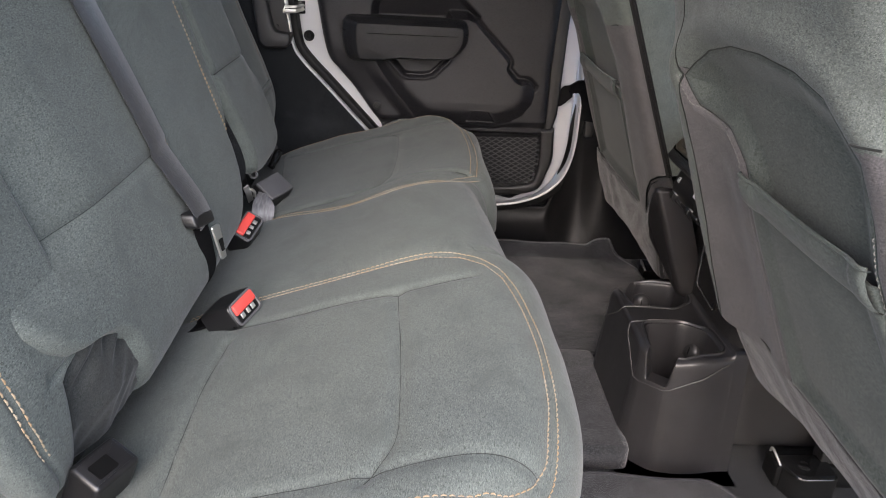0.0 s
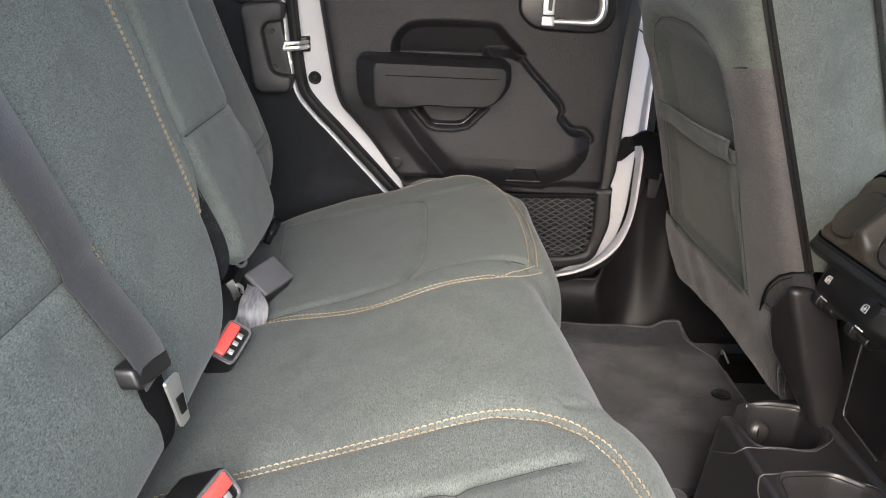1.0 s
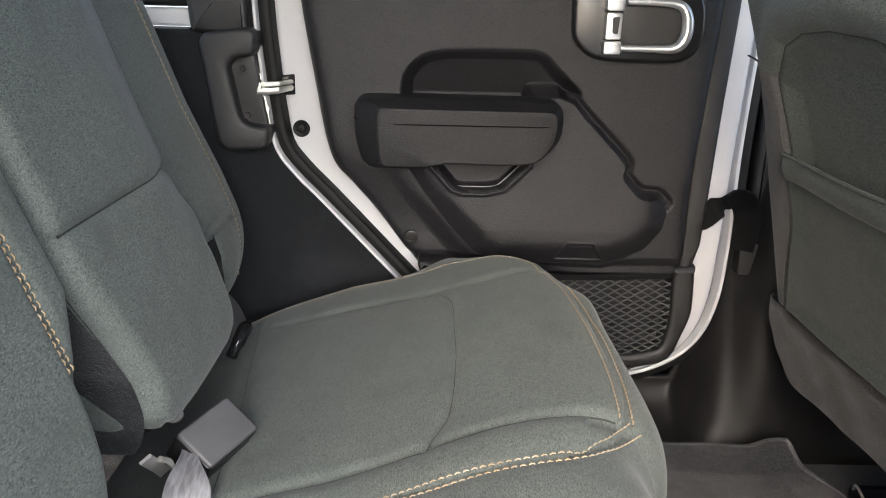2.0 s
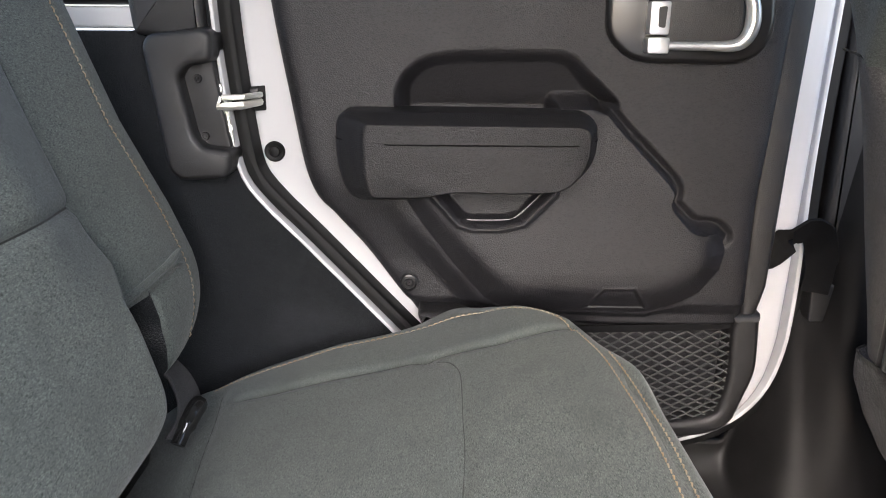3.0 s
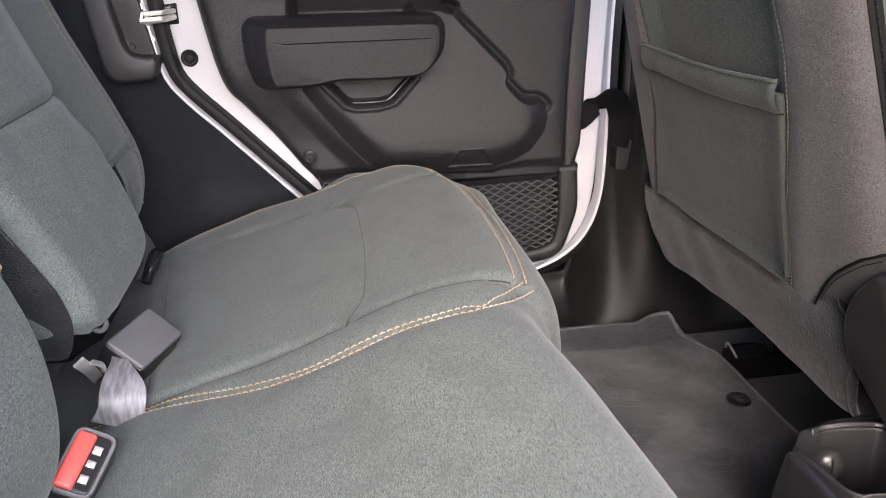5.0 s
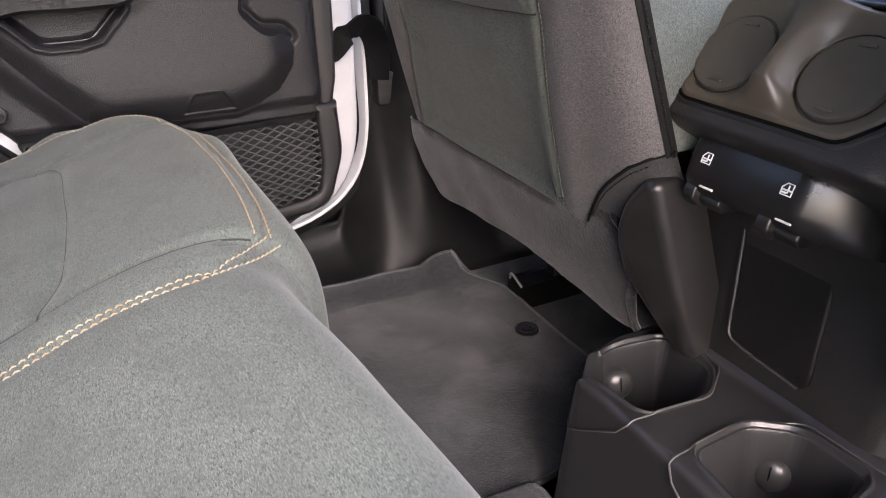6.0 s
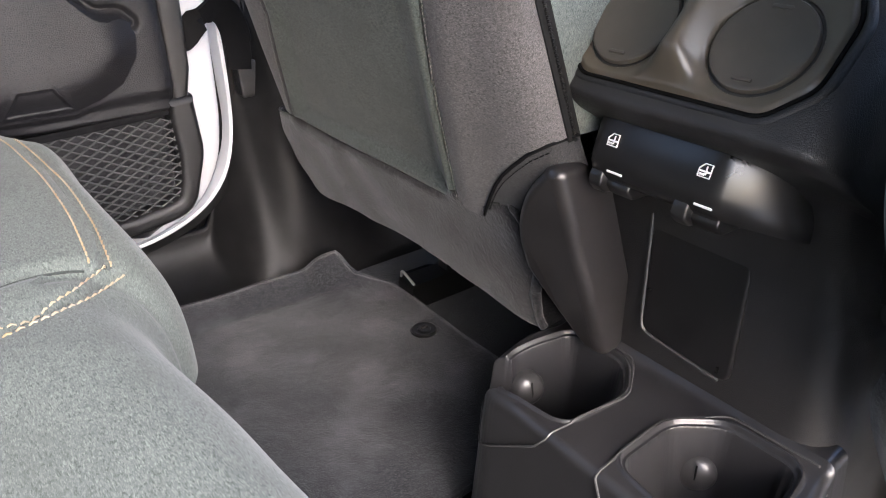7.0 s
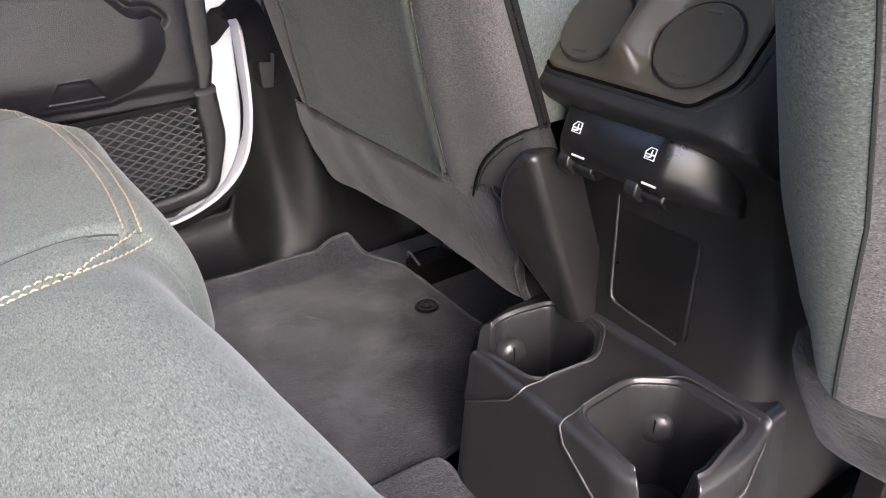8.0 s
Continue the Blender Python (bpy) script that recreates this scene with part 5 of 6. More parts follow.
            z1 = float(np.interp(u, [0.0, 0.06, 0.10, 0.16, 0.26, 0.40, 0.53, 0.62], [0.355, 0.338, 0.320, 0.309, 0.305, 0.300, 0.297, 0.286])) if cover else float(np.interp(u, [0.0, 0.035, 0.046, 0.07, 0.13, 0.3, 0.62], [0.365, 0.345, 0.318, 0.309, 0.309, 0.309, 0.292]))
            z0 = float(np.interp(u, [0.06, 0.157, 0.26, 0.40, 0.52, 0.60], [0.188, 0.197, 0.206, 0.196, 0.180, 0.190])) if cover else float(np.interp(u, [0.0, 0.05, 0.12, 0.20, 0.34, 0.6], [0.190, 0.192, 0.207, 0.226, 0.228, 0.20]))
            curl = max(0.0, (k - 0.86) / 0.14)
            kk = min(k / 0.86, 1.0)
            z = z1 + (z0 - z1) * kk + 0.012 * curl ** 2
            d = -0.0030 * min(1, kk / 0.05) - (0.016 if cover else -0.012) * kk ** 1.2 + 0.055 * curl ** 1.5
            d += 0.014 * float(sstep(0.0, 1.0, 1 - kk / 0.18)) * float(sstep(0.17, 0.20, u) * sstep(0.525, 0.495, u)) * 0.7
            near_in, near_out = math.exp(-(u - u_in) / 0.010), math.exp(-(u_out - u) / 0.016)
            d += 0.006 * near_in + 0.050 * near_out
            d += (0.0042 * math.sin(36 * u + 5 * kk + 2.2 * math.sin(15 * u)) + 0.0022 * math.sin(77 * u - 9 * kk + math.sin(31 * u))) * kk * (1.25 - kk)
            p = (plane(z) + d, inner + side * u, z)
            V.append(p)
            if f == 0 and k < 0.87:
                end.append(Vector(p) + Vector((0.002, 0, 0)))
    raw("skirt", V, sheet_faces(nf, nk), M_SKIRT, t, "charcoal felt skirt below the backrest")
    if cover:
        part("skirt_fold", tube(bmesh.new(), end, [0.0050 + 0.0008 * math.sin(k * 0.3) for k in range(len(end))], 10), M_SKIRT, t, "rolled edge of the felt skirt")
    part("seam", tube(bmesh.new(), [Vector(V[k * nk]) - Vector((0.0018, 0, 0)) for k in range(3, nf - 3)], 0.0013, 6), M_CREASE, t, "dark seam over the felt skirt")
    # seat cushion on its rails
    bm = prism(bmesh.new(), rounded([(0.50 + fwd, 0.22), (0.52 + fwd, 0.38), (0.95 + fwd, 0.42), (1.02 + fwd, 0.36), (0.98 + fwd, 0.22)], 0.03), "xz", inner + side * 0.03, inner + side * 0.50, 0.03)
    part("seat_cushion", bm, M_SEAT, t, "grey-green cloth seat cushion")
    for u in (0.03, 0.46):
        bm = prism(bmesh.new(), rounded([(0.53 + fwd, -0.012), (0.98 + fwd, -0.012), (0.98 + fwd, 0.03), (0.53 + fwd, 0.03)], 0.008), "xz", inner + side * (u - 0.02), inner + side * (u + 0.02), 0.004)
        part("rail", bm, M_RUBBER, t, "black painted seat rail")
        bm = prism(bmesh.new(), [(0.60 + fwd, 0.03), (0.66 + fwd, 0.03), (0.66 + fwd, 0.22), (0.60 + fwd, 0.22)], "xz", inner + side * (u - 0.012), inner + side * (u + 0.012), 0.003)
        part("support", bm, M_PLASTIC, t)
        # glossy rail foot with its bolt
        pl = rounded([(0.545 + fwd - 0.017, inner + side * (u - 0.006)), (0.632 + fwd - 0.017, inner + side * (u - 0.010)), (0.632 + fwd - 0.017, inner + side * (u + 0.050)), (0.565 + fwd - 0.017, inner + side * (u + 0.052))], 0.016, 5)
        part("rail_foot", prism(bmesh.new(), pl, "xy", -0.012, 0.016 if cover else 0.034, 0.007), M_GLOSS, t, "glossy black rail foot")
        part("foot_bolt", disc(bmesh.new(), (0.585 + fwd - 0.017, inner + side * (u + 0.022), 0.015 if cover else 0.033), (0, 0, 1), [(0, 0.011), (0.003, 0.011), (0.005, 0.009), (0.005, 0.006), (0.002, 0.0055)], 24), M_GLOSS, t)
        bm = tube(bmesh.new(), spline([(0.535 + fwd, inner + side * (u - 0.018), 0.030), (0.527 + fwd, inner + side * u, 0.048), (0.535 + fwd, inner + side * (u + 0.018), 0.030)], 14), 0.0020, 8)
        part("rail_end", bm, M_STEEL, t, "bright steel rail end")
    # recliner cover beside the console, a leaf-shaped shell
    if cover:
        leaf = rounded([(0.030, 0.185), (0.050, 0.25), (0.062, 0.318), (0.048, 0.354), (0.018, 0.386), (0.002, 0.384), (0.004, 0.185)], [0.02, 0.05, 0.03, 0.04, 0.04, 0.03, 0.03], 6)
        bm = prism(bmesh.new(), [(inner + side * u, z) for u, z in leaf], "yz", 0.436, 0.384, 0.011, 6)
        for v in bm.verts:
            v.co.x += -0.16 * (v.co.z - 0.31) + 0.42 * max(0.0, 0.285 - v.co.z) + fwd
        part("recliner_cover", bm, M_COVER, t, "satin black recliner cover")
    return t


# ---- centre console ----
def rear_console():
    t = thing("rear_console", "black centre console with two round vents and window switches", "console")
    # main moulding: a profile in x and z swept over the width, its sides drawn in
    prof = rounded([(0.62, 0.02), (0.470, 0.02), (0.466, 0.30), (0.459, 0.345), (0.446, 0.385), (0.424, 0.412), (0.392, 0.431), (0.3815, 0.444), (0.3885, 0.4525), (0.455, 0.531), (0.49, 0.548), (0.62, 0.56), (0.80, 0.56), (0.80, 0.02)], [0.01, 0.01, 0.02, 0.02, 0.02, 0.016, 0.016, 0.010, 0.006, 0.012, 0.02, 0.02, 0.02, 0.01], 5)
    bm = bmesh.new()
    ys = [(-0.118, 0.040), (-0.117, 0.028), (-0.113, 0.016), (-0.106, 0.006), (-0.097, 0.001), (-0.086, 0.0), (0.0, 0.0), (0.086, 0.0), (0.097, 0.001), (0.106, 0.006), (0.113, 0.016), (0.117, 0.028), (0.118, 0.040)]
    rings = []
    for dy, inn in ys:
        rings.append([bm.verts.new((x + inn * (1.0 if x < 0.6 else 0), YC + dy * (1.0 + 0.05 * (z < 0.3)), z - inn * (0.6 if z > 0.4 else 0))) for x, z in prof])
    n = len(prof)
    for a, b in zip(rings, rings[1:]):
        for k in range(n):
            bm.faces.new((a[k], a[(k + 1) % n], b[(k + 1) % n], b[k]))
    bm.faces.new(rings[0]), bm.faces.new(rings[-1])
    part("housing", bm, M_CONSOLE, t, "black grained console housing")
    # vent plate lies on the sloped face
    o, up, nor = Vector((0.3935, YC, 0.4575)), Vector((0.643, 0, 0.766)), Vector((-0.766, 0, 0.643))

    def on(v, w, h):
        p = o + up * w + nor * h
        return (p.x, YC + v, p.z)

    outline = rounded([(-0.068, -0.003), (0.068, -0.003), (0.090, 0.020), (0.092, 0.062), (0.078, 0.090), (-0.078, 0.090), (-0.092, 0.062), (-0.090, 0.020)], 0.008, 5)

    # surround: dished round both vents, with a waisted saddle between them
    gv, gw = np.linspace(-0.094, 0.094, 240), np.linspace(-0.004, 0.091, 122)
    GV, GW = np.meshgrid(gv, gw, indexing="ij")
    rad = np.minimum(np.hypot(GV - 0.047, GW - 0.039), np.hypot(GV + 0.047, GW - 0.039))
    ins = inside_distance(GV, GW, outline)
    waist = 0.0125 + 0.010 * np.clip(np.abs(GW - 0.040) / 0.044, 0, 1) ** 2
    GH = 0.0035 + 0.017 * np.exp(-(np.abs(GV) / waist) ** 2.6) * sstep(-0.002, 0.022, GW) * (0.75 + 0.25 * sstep(0.09, 0.03, GW))
    GH = GH - 0.0022 * sstep(0.046, 0.034, rad) - 0.004 * sstep(0.0335, 0.0325, rad) - 0.0025 * (1 - sstep(0.0, 0.004, ins))
    keep = np.array(sheet_faces(240, 122))[(ins[:-1, :-1] > 0).reshape(-1)]
    P = np.array([on(v, w, h) for v, w, h in zip(GV.ravel(), GW.ravel(), GH.ravel())])
    used, inv = np.unique(keep, return_inverse=True)
    raw("vent_plate", P[used], inv.reshape(keep.shape).tolist(), M_VENT, t, "satin dark vent surround with a raised saddle")
    gap = [on(v * 1.012, 0.0435 + (w - 0.0435) * 1.02, 0.0012) for v, w in outline]
    part("plate_gap", tube(bmesh.new(), gap, 0.0015, 6, True), M_SEAM, t)
    rim = [on(v * 1.045, 0.0435 + (w - 0.0435) * 1.065, -0.0022) for v, w in outline]
    part("plate_rim", tube(bmesh.new(), rim, 0.0040, 10, True), M_PLASTIC, t, "grained rounded edge round the vents")
    for v0 in (-0.047, 0.047):
        c, ax = on(v0, 0.039, 0.0035), nor
        v = thing("air_vent", "", "")
        v.parent = t
        part("gap", disc(bmesh.new(), c, ax, [(-0.007, 0.0336), (-0.0052, 0.0334), (-0.0050, 0.029)], 56), M_SEAM, v)
        part("flap", disc(bmesh.new(), c, ax, [(-0.005, 0.0314), (-0.0008, 0.0314), (0.0004, 0.0306), (0.0007, 0.0290), (0.0002, 0.0276), (0.0000, 0.002)], 56), M_FLAP, v, "round dark vent flap")
        for dw in (-0.024, 0.024):
            b2 = prism(bmesh.new(), rounded([(v0 - 0.0065, 0.038 + dw), (v0 + 0.0065, 0.038 + dw), (v0 + 0.0065, 0.0405 + dw), (v0 - 0.0065, 0.0405 + dw)], 0.001), "xy", 0.003, 0.0045, 0.0005)
            for q in b2.verts:
                q.co = on(*q.co)
            part("flap_tab", b2, M_FLAP, v)
    # window switch bar
    s = thing("switch_panel", "", "")
    s.parent = t
    bar = [(0.448, 0.380), (0.408, 0.379), (0.399, 0.381), (0.3945, 0.386), (0.3925, 0.393), (0.393, 0.400), (0.400, 0.420), (0.403, 0.4255), (0.409, 0.428), (0.448, 0.428)]
    bm = bmesh.new()
    rings = []
    for y, inn, dz in ((YC + 0.0590, 0.012, 0), (YC + 0.0580, 0.004, 0), (YC + 0.055, 0.001, 0), (YC + 0.050, 0.0, 0), (YC - 0.040, 0.0, 0), (YC - 0.0465, 0.0005, 0.0), (YC - 0.051, 0.004, -0.001), (YC - 0.058, 0.009, -0.003), (YC - 0.068, 0.018, -0.006), (YC - 0.078, 0.029, -0.010), (YC - 0.086, 0.042, -0.014)):
        rings.append([bm.verts.new((min(0.448, x + inn), y, z + dz)) for x, z in bar])
    for a, b in zip(rings, rings[1:]):
        for k in range(len(bar)):
            bm.faces.new((a[k], a[(k + 1) % len(bar)], b[(k + 1) % len(bar)], b[k]))
    bm.faces.new(rings[0]), bm.faces.new(rings[-1])
    bar_ob = part("switch_bar", bm, M_SMOOTH, s, "satin black bar over the switches")
    for y in (YC + 0.037, YC - 0.036):
        block("switch", rounded([(0.400, 0.394), (0.392, 0.386), (0.3905, 0.378), (0.398, 0.370), (0.434, 0.368), (0.434, 0.394)], 0.003), "xz", y + 0.017, y + 0.006, M_SMOOTH, s, 0.002, "black window switch")
        block("switch_foot", rounded([(0.402, 0.384), (0.397, 0.378), (0.404, 0.369), (0.434, 0.368), (0.434, 0.384)], 0.003), "xz", y + 0.006, y - 0.014, M_SMOOTH, s, 0.002)
        bm = tube(bmesh.new(), [(0.3926, y + 0.002, 0.3905), (0.3926, y - 0.011, 0.3905)], 0.0009, 6)
        part("marking_line", bm, M_MARK, s, "white switch line")
        # window pictogram: a framed pane with an arrow
        ib = bmesh.new()
        face0, fu = Vector((0.3958, y + (0.002 if y > YC else 0.000), 0.4085)), Vector((0.33, 0, 0.944)).normalized()

        def ic(a, b):
            return face0 + Vector((-0.0008, 0, 0)) + Vector((0, -a, 0)) + fu * b

        pane = [(-0.0044, 0.0), (0.0044, 0.0), (0.0044, 0.0085), (-0.001, 0.0085), (-0.0044, 0.0050)]
        tube(ib, [ic(a, b) for a, b in pane], 0.00055, 5, True)
        tube(ib, [ic(-0.0036, 0.0036), ic(0.0036, 0.0036)], 0.0007, 5)
        tube(ib, [ic(-0.0034, 0.0016), ic(0.0000, 0.0016)], 0.0009, 5)
        tube(ib, [ic(0.0008, 0.0015), ic(0.0008, 0.0072)], 0.0006, 5)
        for v in ib.verts:
            v.co = face0 + (v.co - face0) * 1.0
        part("marking", ib, M_MARK, s, "white window pictogram")
    # shallow hatch on the lower face
    hatch = rounded([(YC + 0.046, 0.345), (YC + 0.045, 0.225), (YC - 0.042, 0.216), (YC - 0.044, 0.345)], 0.012)
    block("hatch", hatch, "yz", 0.470, 0.4625, M_SMOOTH, t, 0.003, "flat black hatch")
    lip = spline([(0.4615, YC + 0.046, 0.34), (0.4625, YC + 0.0455, 0.245), (0.4625, YC + 0.044, 0.230), (0.4625, YC + 0.034, 0.2235), (0.4625, YC - 0.034, 0.217)], 30)
    # hatch edge drawn paler for the light it catches
    part("hatch_edge", tube(bmesh.new(), lip, 0.0016, 6), M_EDGE_GLINT, t)


# one cup well as x and distance from the centre line, and the outline of the whole block
WELL = [(0.360, 0.031), (0.421, 0.028), (0.451, 0.053), (0.452, 0.112), (0.386, 0.124), (0.352, 0.094)]
CUP_BLOCK = [(0.333, -0.100), (0.333, 0.100), (0.369, 0.138), (0.42, 0.143), (0.47, 0.132), (0.54, 0.130), (0.54, -0.130), (0.47, -0.132), (0.42, -0.143), (0.369, -0.138)]


def cup_holder():
    """The moulding with two cup wells between the footwells."""
    t = thing("cup_holder", "black plastic double cup holder at the console's foot", "cup holder")
    top_z = 0.188
    well = rounded(WELL, 0.012, 5)
    outer = rounded(CUP_BLOCK, [0.014, 0.014, 0.016, 0.02, 0.02, 0.01, 0.01, 0.02, 0.02, 0.016], 5)
    ax, ay = -0.56, 0.83  # the slot's way out over the corner

    def height(X, D):
        A = np.abs(D)
        w, o = inside_distance(X, A, well), inside_distance(X, D, outer)
        r = 0.009
        Z = top_z - r + np.sqrt(np.clip(r * r - np.clip(r - o, 0, r) ** 2, 0, None))
        Z = np.where(o < 0, top_z - r + 11.0 * o, Z)
        # the rim dips towards the corner, and a step runs round the well
        s, c = (X - 0.3585) * ax + (A - 0.1215) * ay, (X - 0.3585) * 0.83 + (A - 0.1215) * 0.56
        Z = Z - 0.007 * sstep(-0.035, 0.004, s) * sstep(0.075, 0.03, np.abs(c))
        Z = Z - 0.0022 * sstep(-0.0070, -0.0050, w) + 0.0022 * np.exp(-((w + 0.0078) / 0.0016) ** 2)
        # slot through the corner between two posts
        slot = sstep(0.0235, 0.0150, np.abs(c)) * sstep(-0.045, -0.030, s)
        Z = Z + np.minimum(0.0, 0.136 - Z) * slot
        # the well, with a softly rounded mouth
        Z = np.minimum(Z, np.where(w > -0.003, 0.086 + (top_z - 0.088) * (1 - np.clip((w + 0.003) / 0.016, 0, 1)) ** 1.0 - 0.004 * sstep(-0.003, 0.002, w), Z))
        Z = Z + 0.010 * np.exp(-np.clip(0.468 - X, 0, 1) / 0.005) * (w < -0.004)
        return np.maximum(Z, -0.012)

    xs, ds = np.linspace(0.305, 0.490, 290), np.linspace(-0.185, 0.185, 580)
    X, D = np.meshgrid(xs, ds, indexing="ij")
    V = np.stack([X, YC + D, height(X, D)], -1).reshape(-1, 3)
    raw("body", V, sheet_faces(len(xs), len(ds)), M_CUP, t)
    for s in (1, -1):
        # edge of the insert, its highlight painted pale: round the well on top, down the rear and side faces, across
        # the corner
        edge = rounded([(0.3355, 0.024), (0.423, 0.0185), (0.463, 0.047), (0.4645, 0.124)], 0.010, 4)[5:-5]
        top = [(0.3345, 0.026)] + edge[:] + [(0.4645, 0.122)]
        L = [(x, YC + s * d, float(height(np.array(x), np.array(s * d))) + 0.0002) for x, d in even(top, 70)]
        down = [(0.4640, 0.1290, 0.184), (0.458, 0.1355, 0.177), (0.420, 0.1475, 0.159), (0.3725, 0.1430, 0.1345), (0.363, 0.1375, 0.131), (0.3335, 0.1065, 0.128), (0.3285, 0.098, 0.130), (0.3285, 0.086, 0.137), (0.3305, 0.035, 0.172), (0.3335, 0.027, 0.183)]
        L += [(x, YC + s * d, z) for x, d, z in down]
        part("insert_edge", tube(bmesh.new(), L, 0.0011, 6, True), M_EDGE_GLINT, t, "moulded edge of the cup insert, its highlight painted pale")
        g, ax3 = (Vector((0.396, 1.1765, 0.150)), Vector((-0.25, -0.95, 0.2))) if s > 0 else (Vector((0.437, 1.0210, 0.143)), Vector((-0.85, -0.45, 0.25)))
        ax3.normalize()
        part("grip_button", disc(bmesh.new(), g, ax3, [(-0.012, 0.0165), (-0.002, 0.0165), (0.002, 0.0153), (0.0050, 0.0115), (0.0070, 0.0060), (0.0076, 0.001)], 32), M_GRIP, t, "domed grip button")
        bm = tube(bmesh.new(), [g + ax3 * 0.0074 + Vector((0, 0, -0.006)), g + ax3 * 0.0078, g + ax3 * 0.0056 + Vector((0, 0, 0.010))], 0.0008, 5)
        part("slit", bm, M_SEAM, t)
        part("well_floor", disc(bmesh.new(), (0.402, YC + s * 0.076, 0.0855), (0, 0, 1), [(0, 0.026), (0.003, 0.026), (0.004, 0.024)], 30), M_PLASTIC, t)


# ---- floor mats ----
def floor_mat(side, label):
    t = thing("floor_mat", label, "floor mat", group="floor mats")

    def place(u, v):
        """u along the car 0..1, v from the tunnel to the sill 0..1."""
        yi = (0.160 if side > 0 else 0.200) + 0.120 * float(sstep(0.80, 1.0, u)) - 0.012 * float(sstep(0.70, 0.5, u))
        yo = 0.648 + 0.006 * math.sin(5 * u)
        tip = float(sstep(0.74, 0.98, u)) * float(sstep(0.74, 1.0, v))
        x = 0.02 + 0.51 * u - 0.062 * tip
        d = yi + (yo - yi) * v - 0.02 * tip
        z = 0.004 + 0.022 * float(sstep(0.90, 1.0, v)) + 0.026 * tip
        z += 0.0016 * math.sin(21 * u + 3 * v) * math.sin(17 * v)
        return (x, YC + side * d, z)

    nu, nv = 70, 80
    V = [place(u, v) for u in np.linspace(0, 1, nu) for v in np.linspace(0, 1, nv)]
    ob = raw("carpet_layer", V, sheet_faces(nu, nv), M_MAT, t, "charcoal cut-pile carpet")
    so = ob.modifiers.new("thickness", "SOLIDIFY")
    so.thickness, so.offset = 0.009, 1 if side > 0 else -1
    border = [place(u, 0) for u in np.linspace(0, 1, 50)] + [place(1, v) for v in np.linspace(0.02, 1, 60)] + [place(u, 1) for u in np.linspace(0.98, 0, 50)]
    part("binding", tube(bmesh.new(), [(x, y, z + 0.004) for x, y, z in border], 0.0055, 6), M_MAT, t, "sewn edge binding")
    g = (0.489, YC + side * 0.417, 0.0150)
    part("grommet", disc(bmesh.new(), g, (0, 0, 1), [(0, 0.0185), (0.0030, 0.0180), (0.0040, 0.0160), (0.0025, 0.0115), (0.0025, 0.0095), (0.0050, 0.0085), (0.0050, 0.0055), (0.002, 0.005)], 32), M_SMOOTH, t, "round black fixing grommet")
    bm = tube(bmesh.new(), [(g[0] - 0.0045, g[1], 0.0205), (g[0] + 0.0045, g[1], 0.0205)], 0.0012, 6)
    part("grommet_slot", bm, M_VENT, t)


# ---- belts and buckles ----
def buckle(centre, along, face, size, label):
    """A belt buckle: black case with a red press button on its end. along: from the stalk to the mouth; face: the way its broad face looks."""
    t = thing("belt_buckle", label, "belt buckle", group="belt buckles")
    a = Vector(along).normalized()
    f = Vector(face)
    f = (f - a * f.dot(a)).normalized()
    w = a.cross(f)
    W, H, L = size

    def tr(b2):
        for v in b2.verts:
            p = v.co.copy()
            v.co = Vector(centre) + w * p.x + f * p.y + a * p.z
        return b2

    case = rounded([(-W / 2, -H / 2), (W / 2, -H / 2), (W / 2, H / 2), (-W / 2, H / 2)], 0.008, 5)
    part("case", tr(prism(bmesh.new(), case, "xy", -L, 0, 0.003)), M_SMOOTH, t)
    fr = [tr(tube(bmesh.new(), [(x * 0.88, y * 0.86, 0.0005) for x, y in case], 0.0019, 6, True))]
    part("mouth_frame", fr[0], M_GREYCASE, t, "grey frame of the buckle mouth")
    b = rounded([(-W * 0.40, -0.001), (W * 0.40, -0.001), (W * 0.40, H * 0.40), (-W * 0.40, H * 0.40)], 0.003, 4)
    part("release_button", tr(prism(bmesh.new(), b, "xy", -0.006, 0.0045, 0.0025)), M_RED, t, "red release button")
    m = rounded([(-W * 0.36, -H * 0.36), (W * 0.36, -H * 0.36), (W * 0.36, -0.002), (-W * 0.36, -0.002)], 0.002, 3)
    part("mouth", tr(prism(bmesh.new(), m, "xy", -0.004, 0.0008)), M_RUBBER, t)
    for k0, k1 in ((-0.26, -0.14), (-0.05, 0.05), (0.16, 0.28)):
        q = [(W * k0, -H * 0.26), (W * k1, -H * 0.26), (W * k1, -H * 0.06), (W * k0, -H * 0.06)]
        part("tongue_guide", tr(prism(bmesh.new(), q, "xy", 0.0, 0.0026, 0.0008)), M_STEEL, t)
    st = Vector(centre) - a * L
    part("stalk", ribbon(bmesh.new(), [st + a * 0.004, st - a * 0.02, st - a * 0.05], tuple(w), W * 0.8, 0.003), M_STRAP, t)


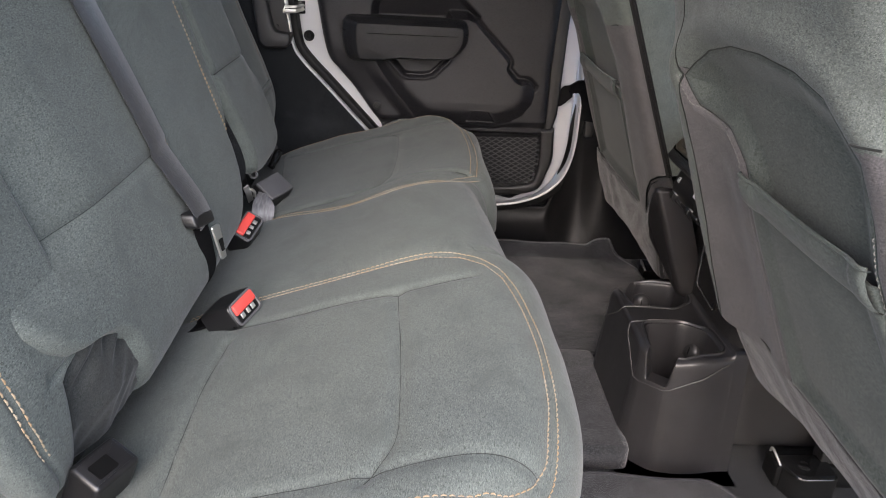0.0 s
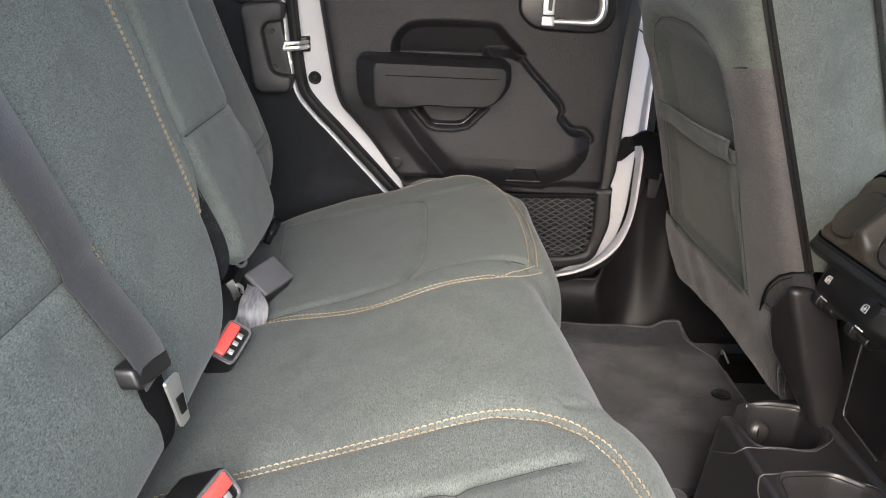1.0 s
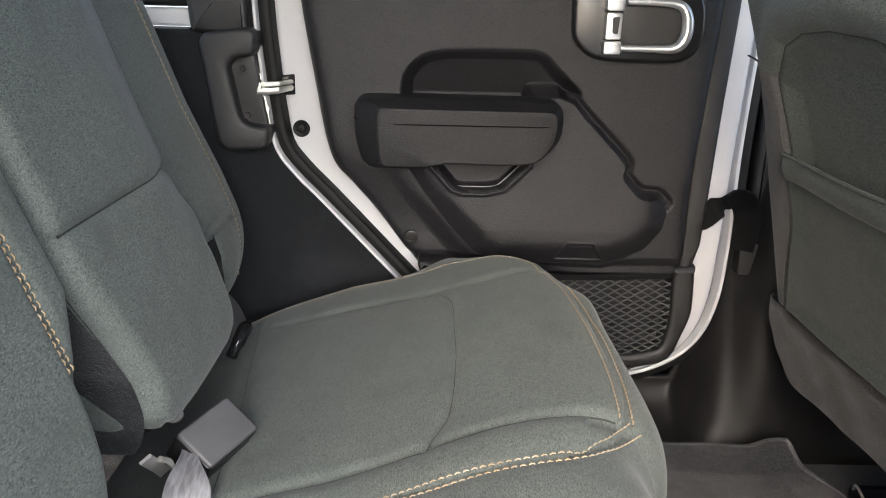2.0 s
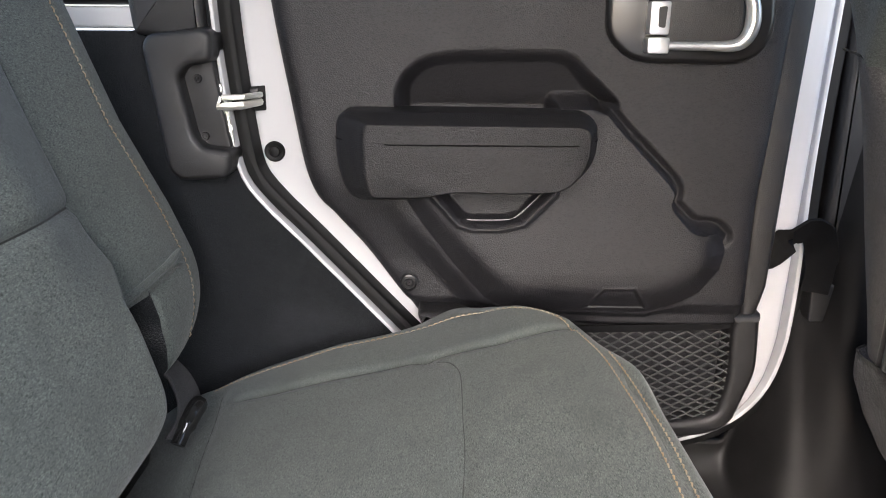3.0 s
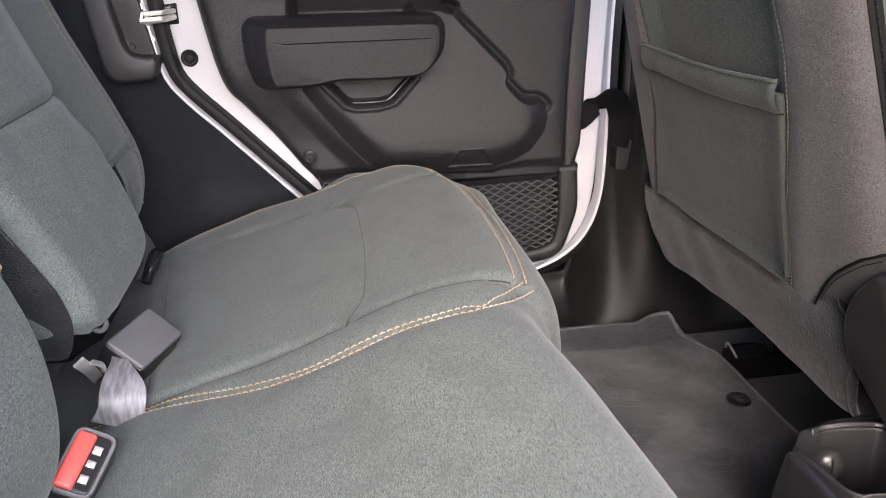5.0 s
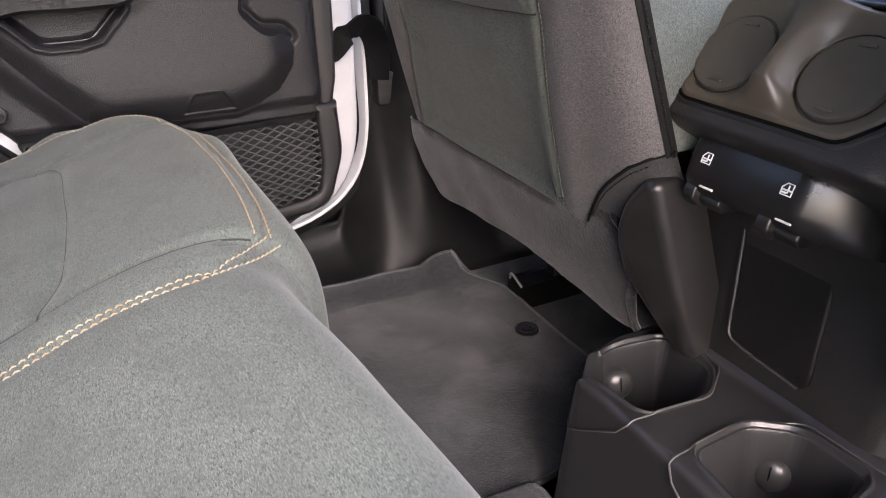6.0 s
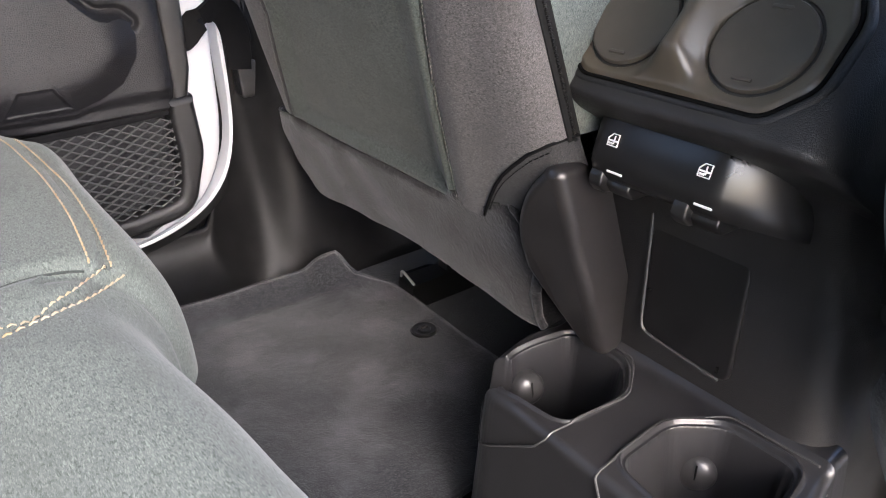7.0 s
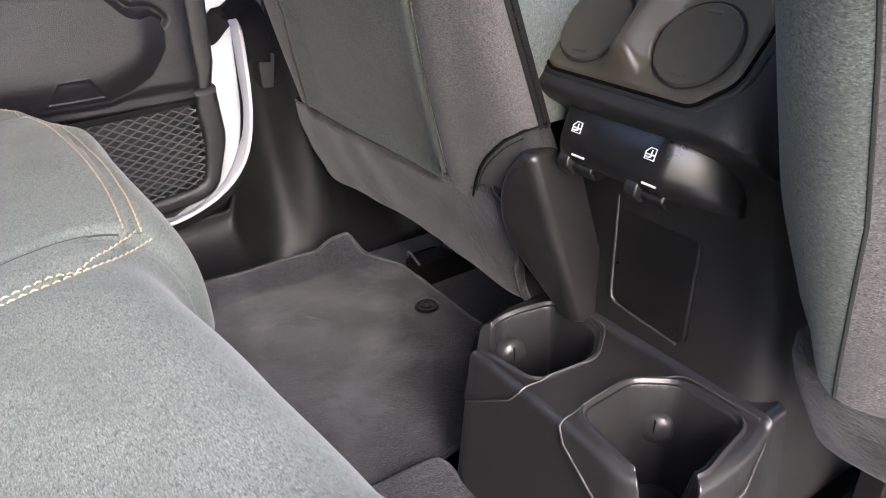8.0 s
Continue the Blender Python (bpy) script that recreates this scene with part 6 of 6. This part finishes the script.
def belts():
    buckle((-0.240, 0.842, 0.304), (0.66, -0.28, 0.42), (-0.45, 0.05, 0.80), (0.056, 0.034, 0.050), "black belt buckle with a red button lying on the cushion")
    buckle((-0.296, 1.124, 0.299), (0.35, -0.55, 0.75), (-0.879, 0.081, 0.470), (0.055, 0.034, 0.055), "black belt buckle with a red button between cushion and backrest")
    # dark spare buckle with its grey webbing
    t = thing("belt_latch_pad", "dark grey belt buckle turned face up on its webbing", "belt buckle")
    c, a, f = Vector((-0.284, 1.303, 0.309)), Vector((0.43, 0.90, 0.06)).normalized(), Vector((0.5, -0.3, 0.8)).normalized()
    a = (a - f * a.dot(f)).normalized()
    w = a.cross(f).normalized()

    def turned(b2):
        for v in b2.verts:
            p = v.co.copy()
            v.co = c + w * p.x + a * p.y + f * p.z
        return b2

    part("case", turned(prism(bmesh.new(), rounded([(-0.022, -0.033), (0.022, -0.033), (0.022, 0.033), (-0.022, 0.033)], 0.005, 5), "xy", -0.004, 0.0, 0.003)), M_GREYCASE, t, "dark grey plastic face")
    part("case_edge", turned(prism(bmesh.new(), rounded([(-0.023, -0.034), (0.023, -0.034), (0.023, 0.034), (-0.023, 0.034)], 0.006, 5), "xy", -0.034, -0.004, 0.002)), M_SMOOTH, t)
    pts = spline([(-0.306, 1.285, 0.302), (-0.302, 1.268, 0.302), (-0.297, 1.248, 0.297), (-0.294, 1.234, 0.288), (-0.296, 1.227, 0.276), (-0.305, 1.225, 0.262)], 24)
    part("webbing", ribbon(bmesh.new(), pts, (0.94, 0.30, -0.15), [0.014 + 0.026 * float(sstep(2, 15, k)) for k in range(24)], 0.002), M_PALE_BELT, t, "folded grey webbing")
    ring = [Vector((-0.322, 1.296, 0.330)) + 0.0062 * (math.cos(q) * Vector((0.85, 0.4, 0.2)) + math.sin(q) * Vector((-0.35, 0.3, 0.85))) for q in np.linspace(0, 2 * math.pi, 16, endpoint=False)]
    part("clip", tube(bmesh.new(), ring, 0.0028, 8, True), M_GREYCASE, t, "small grey plastic eye")
    tongue = thing("belt_tongue", "bent steel belt tongue in the gap under the backrest", "belt tongue")
    part("plate", ribbon(bmesh.new(), [(-0.320, 1.222, 0.332), (-0.320, 1.240, 0.314), (-0.322, 1.262, 0.291)], (0.6, 0.35, 0.5), 0.011, 0.003), M_STEEL, tongue)
    part("hook", tube(bmesh.new(), spline([(-0.314, 1.236, 0.323), (-0.311, 1.246, 0.314), (-0.313, 1.256, 0.302)], 8), 0.0028, 6), M_STEEL, tongue)
    # black buckle standing in the slot of the near backrest
    t = thing("slot_buckle", "black plastic belt buckle standing in the backrest slot", "belt buckle")
    b2 = prism(bmesh.new(), rounded([(-0.026, -0.018), (0.026, -0.018), (0.026, 0.018), (-0.026, 0.018)], 0.006, 4), "xy", -0.09, 0.0, 0.005)
    q = Vector((0.35, -0.15, 0.80)).to_track_quat("Z", "Y").to_matrix()
    for v in b2.verts:
        v.co = Vector((-0.296, 0.532, 0.312)) + q @ v.co
    part("case", b2, M_SMOOTH, t)
    b2 = prism(bmesh.new(), rounded([(-0.016, -0.010), (0.006, -0.010), (0.006, 0.006), (-0.016, 0.006)], 0.002, 3), "xy", -0.004, 0.0012)
    for v in b2.verts:
        v.co = Vector((-0.296, 0.532, 0.312)) + q @ v.co
    part("mouth", b2, M_SEAM, t)
    # far slot: webbing and a small metal anchor
    t = thing("belt_anchor", "dark belt webbing and anchor in the backrest gap", "seat belt")
    part("webbing", ribbon(bmesh.new(), spline([(-0.375, 1.560, 0.352), (-0.350, 1.574, 0.325), (-0.336, 1.570, 0.300), (-0.334, 1.560, 0.280), (-0.345, 1.550, 0.262)], 20), (0.15, 0.85, -0.40), 0.046, 0.003), M_SIDE, t, "charcoal woven webbing")
    part("latch", tube(bmesh.new(), spline([(-0.336, 1.530, 0.268), (-0.330, 1.548, 0.284), (-0.327, 1.566, 0.290), (-0.329, 1.584, 0.283)], 14), [0.007] * 4 + [0.0095] * 7 + [0.006] * 3, 10), M_GLOSS, t, "glossy black latch")
    # middle belt with its tongue
    t = thing("seat_belt", "grey webbing seat belt hanging down the backrest", "seat belt")
    zs = np.linspace(0.93, 0.405, 60)
    ys = np.interp(zs, [0.405, 0.42, 0.526, 0.66, 0.93], [0.877, 0.877, 0.866, 0.849, 0.812])
    P, N = back_at(ys, np.minimum(zs, 0.88), 0.50)
    P[:, 0] += 0.006 + 0.012 * sstep(0.50, 0.42, zs)
    P[:, 2] = zs
    part("webbing", ribbon(bmesh.new(), [tuple(p) for p in P], (0, 1, 0.0), 0.054, 0.0016), M_BELT, t)
    tail = spline([(-0.300, 0.880, 0.402), (-0.296, 0.888, 0.36), (-0.300, 0.897, 0.32), (-0.330, 0.902, 0.275)], 20)
    part("lower_webbing", ribbon(bmesh.new(), tail, (0.3, 1, 0), 0.03, 0.0016), M_STRAP, t)
    fr = rounded([(0.846, 0.428), (0.908, 0.415), (0.905, 0.397), (0.843, 0.409)], 0.006, 5)
    b2 = prism(bmesh.new(), fr, "yz", -0.300, -0.284, 0.004)
    for v in b2.verts:
        v.co.x += -0.35 * (v.co.z - 0.41) - 0.006
    part("tongue_body", b2, M_SMOOTH, t, "black plastic tongue body")
    b2 = prism(bmesh.new(), rounded([(0.864, 0.404), (0.894, 0.398), (0.893, 0.352), (0.873, 0.355)], 0.004), "yz", -0.287, -0.2845, 0.0005)
    for v in b2.verts:
        v.co.x += -0.15 * (v.co.z - 0.41) + 0.004
    part("tongue", b2, M_STEEL, t, "steel tongue")
    b2 = prism(bmesh.new(), [(0.874, 0.383), (0.889, 0.380), (0.888, 0.364), (0.877, 0.366)], "yz", -0.2842, -0.2830, 0)
    for v in b2.verts:
        v.co.x += -0.15 * (v.co.z - 0.41) + 0.004
    part("tongue_slot", b2, M_RUBBER, t)


shell()
far_side()
rear_bench()
rear_backrest(1.192, 1.670, 0.53, "grey-green cloth rear backrest, narrow section with a slot")
rear_backrest(0.462, 1.186, 0.50, "grey-green cloth rear backrest, wide section with a belt")
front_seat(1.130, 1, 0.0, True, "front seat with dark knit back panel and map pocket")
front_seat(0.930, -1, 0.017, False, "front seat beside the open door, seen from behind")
rear_console()
cup_holder()
floor_mat(1, "charcoal carpet floor mat with a black grommet")
floor_mat(-1, "grey carpet floor mat by the open door")
car_door()
grab_bracket()
striker()
check_strap()
belts()
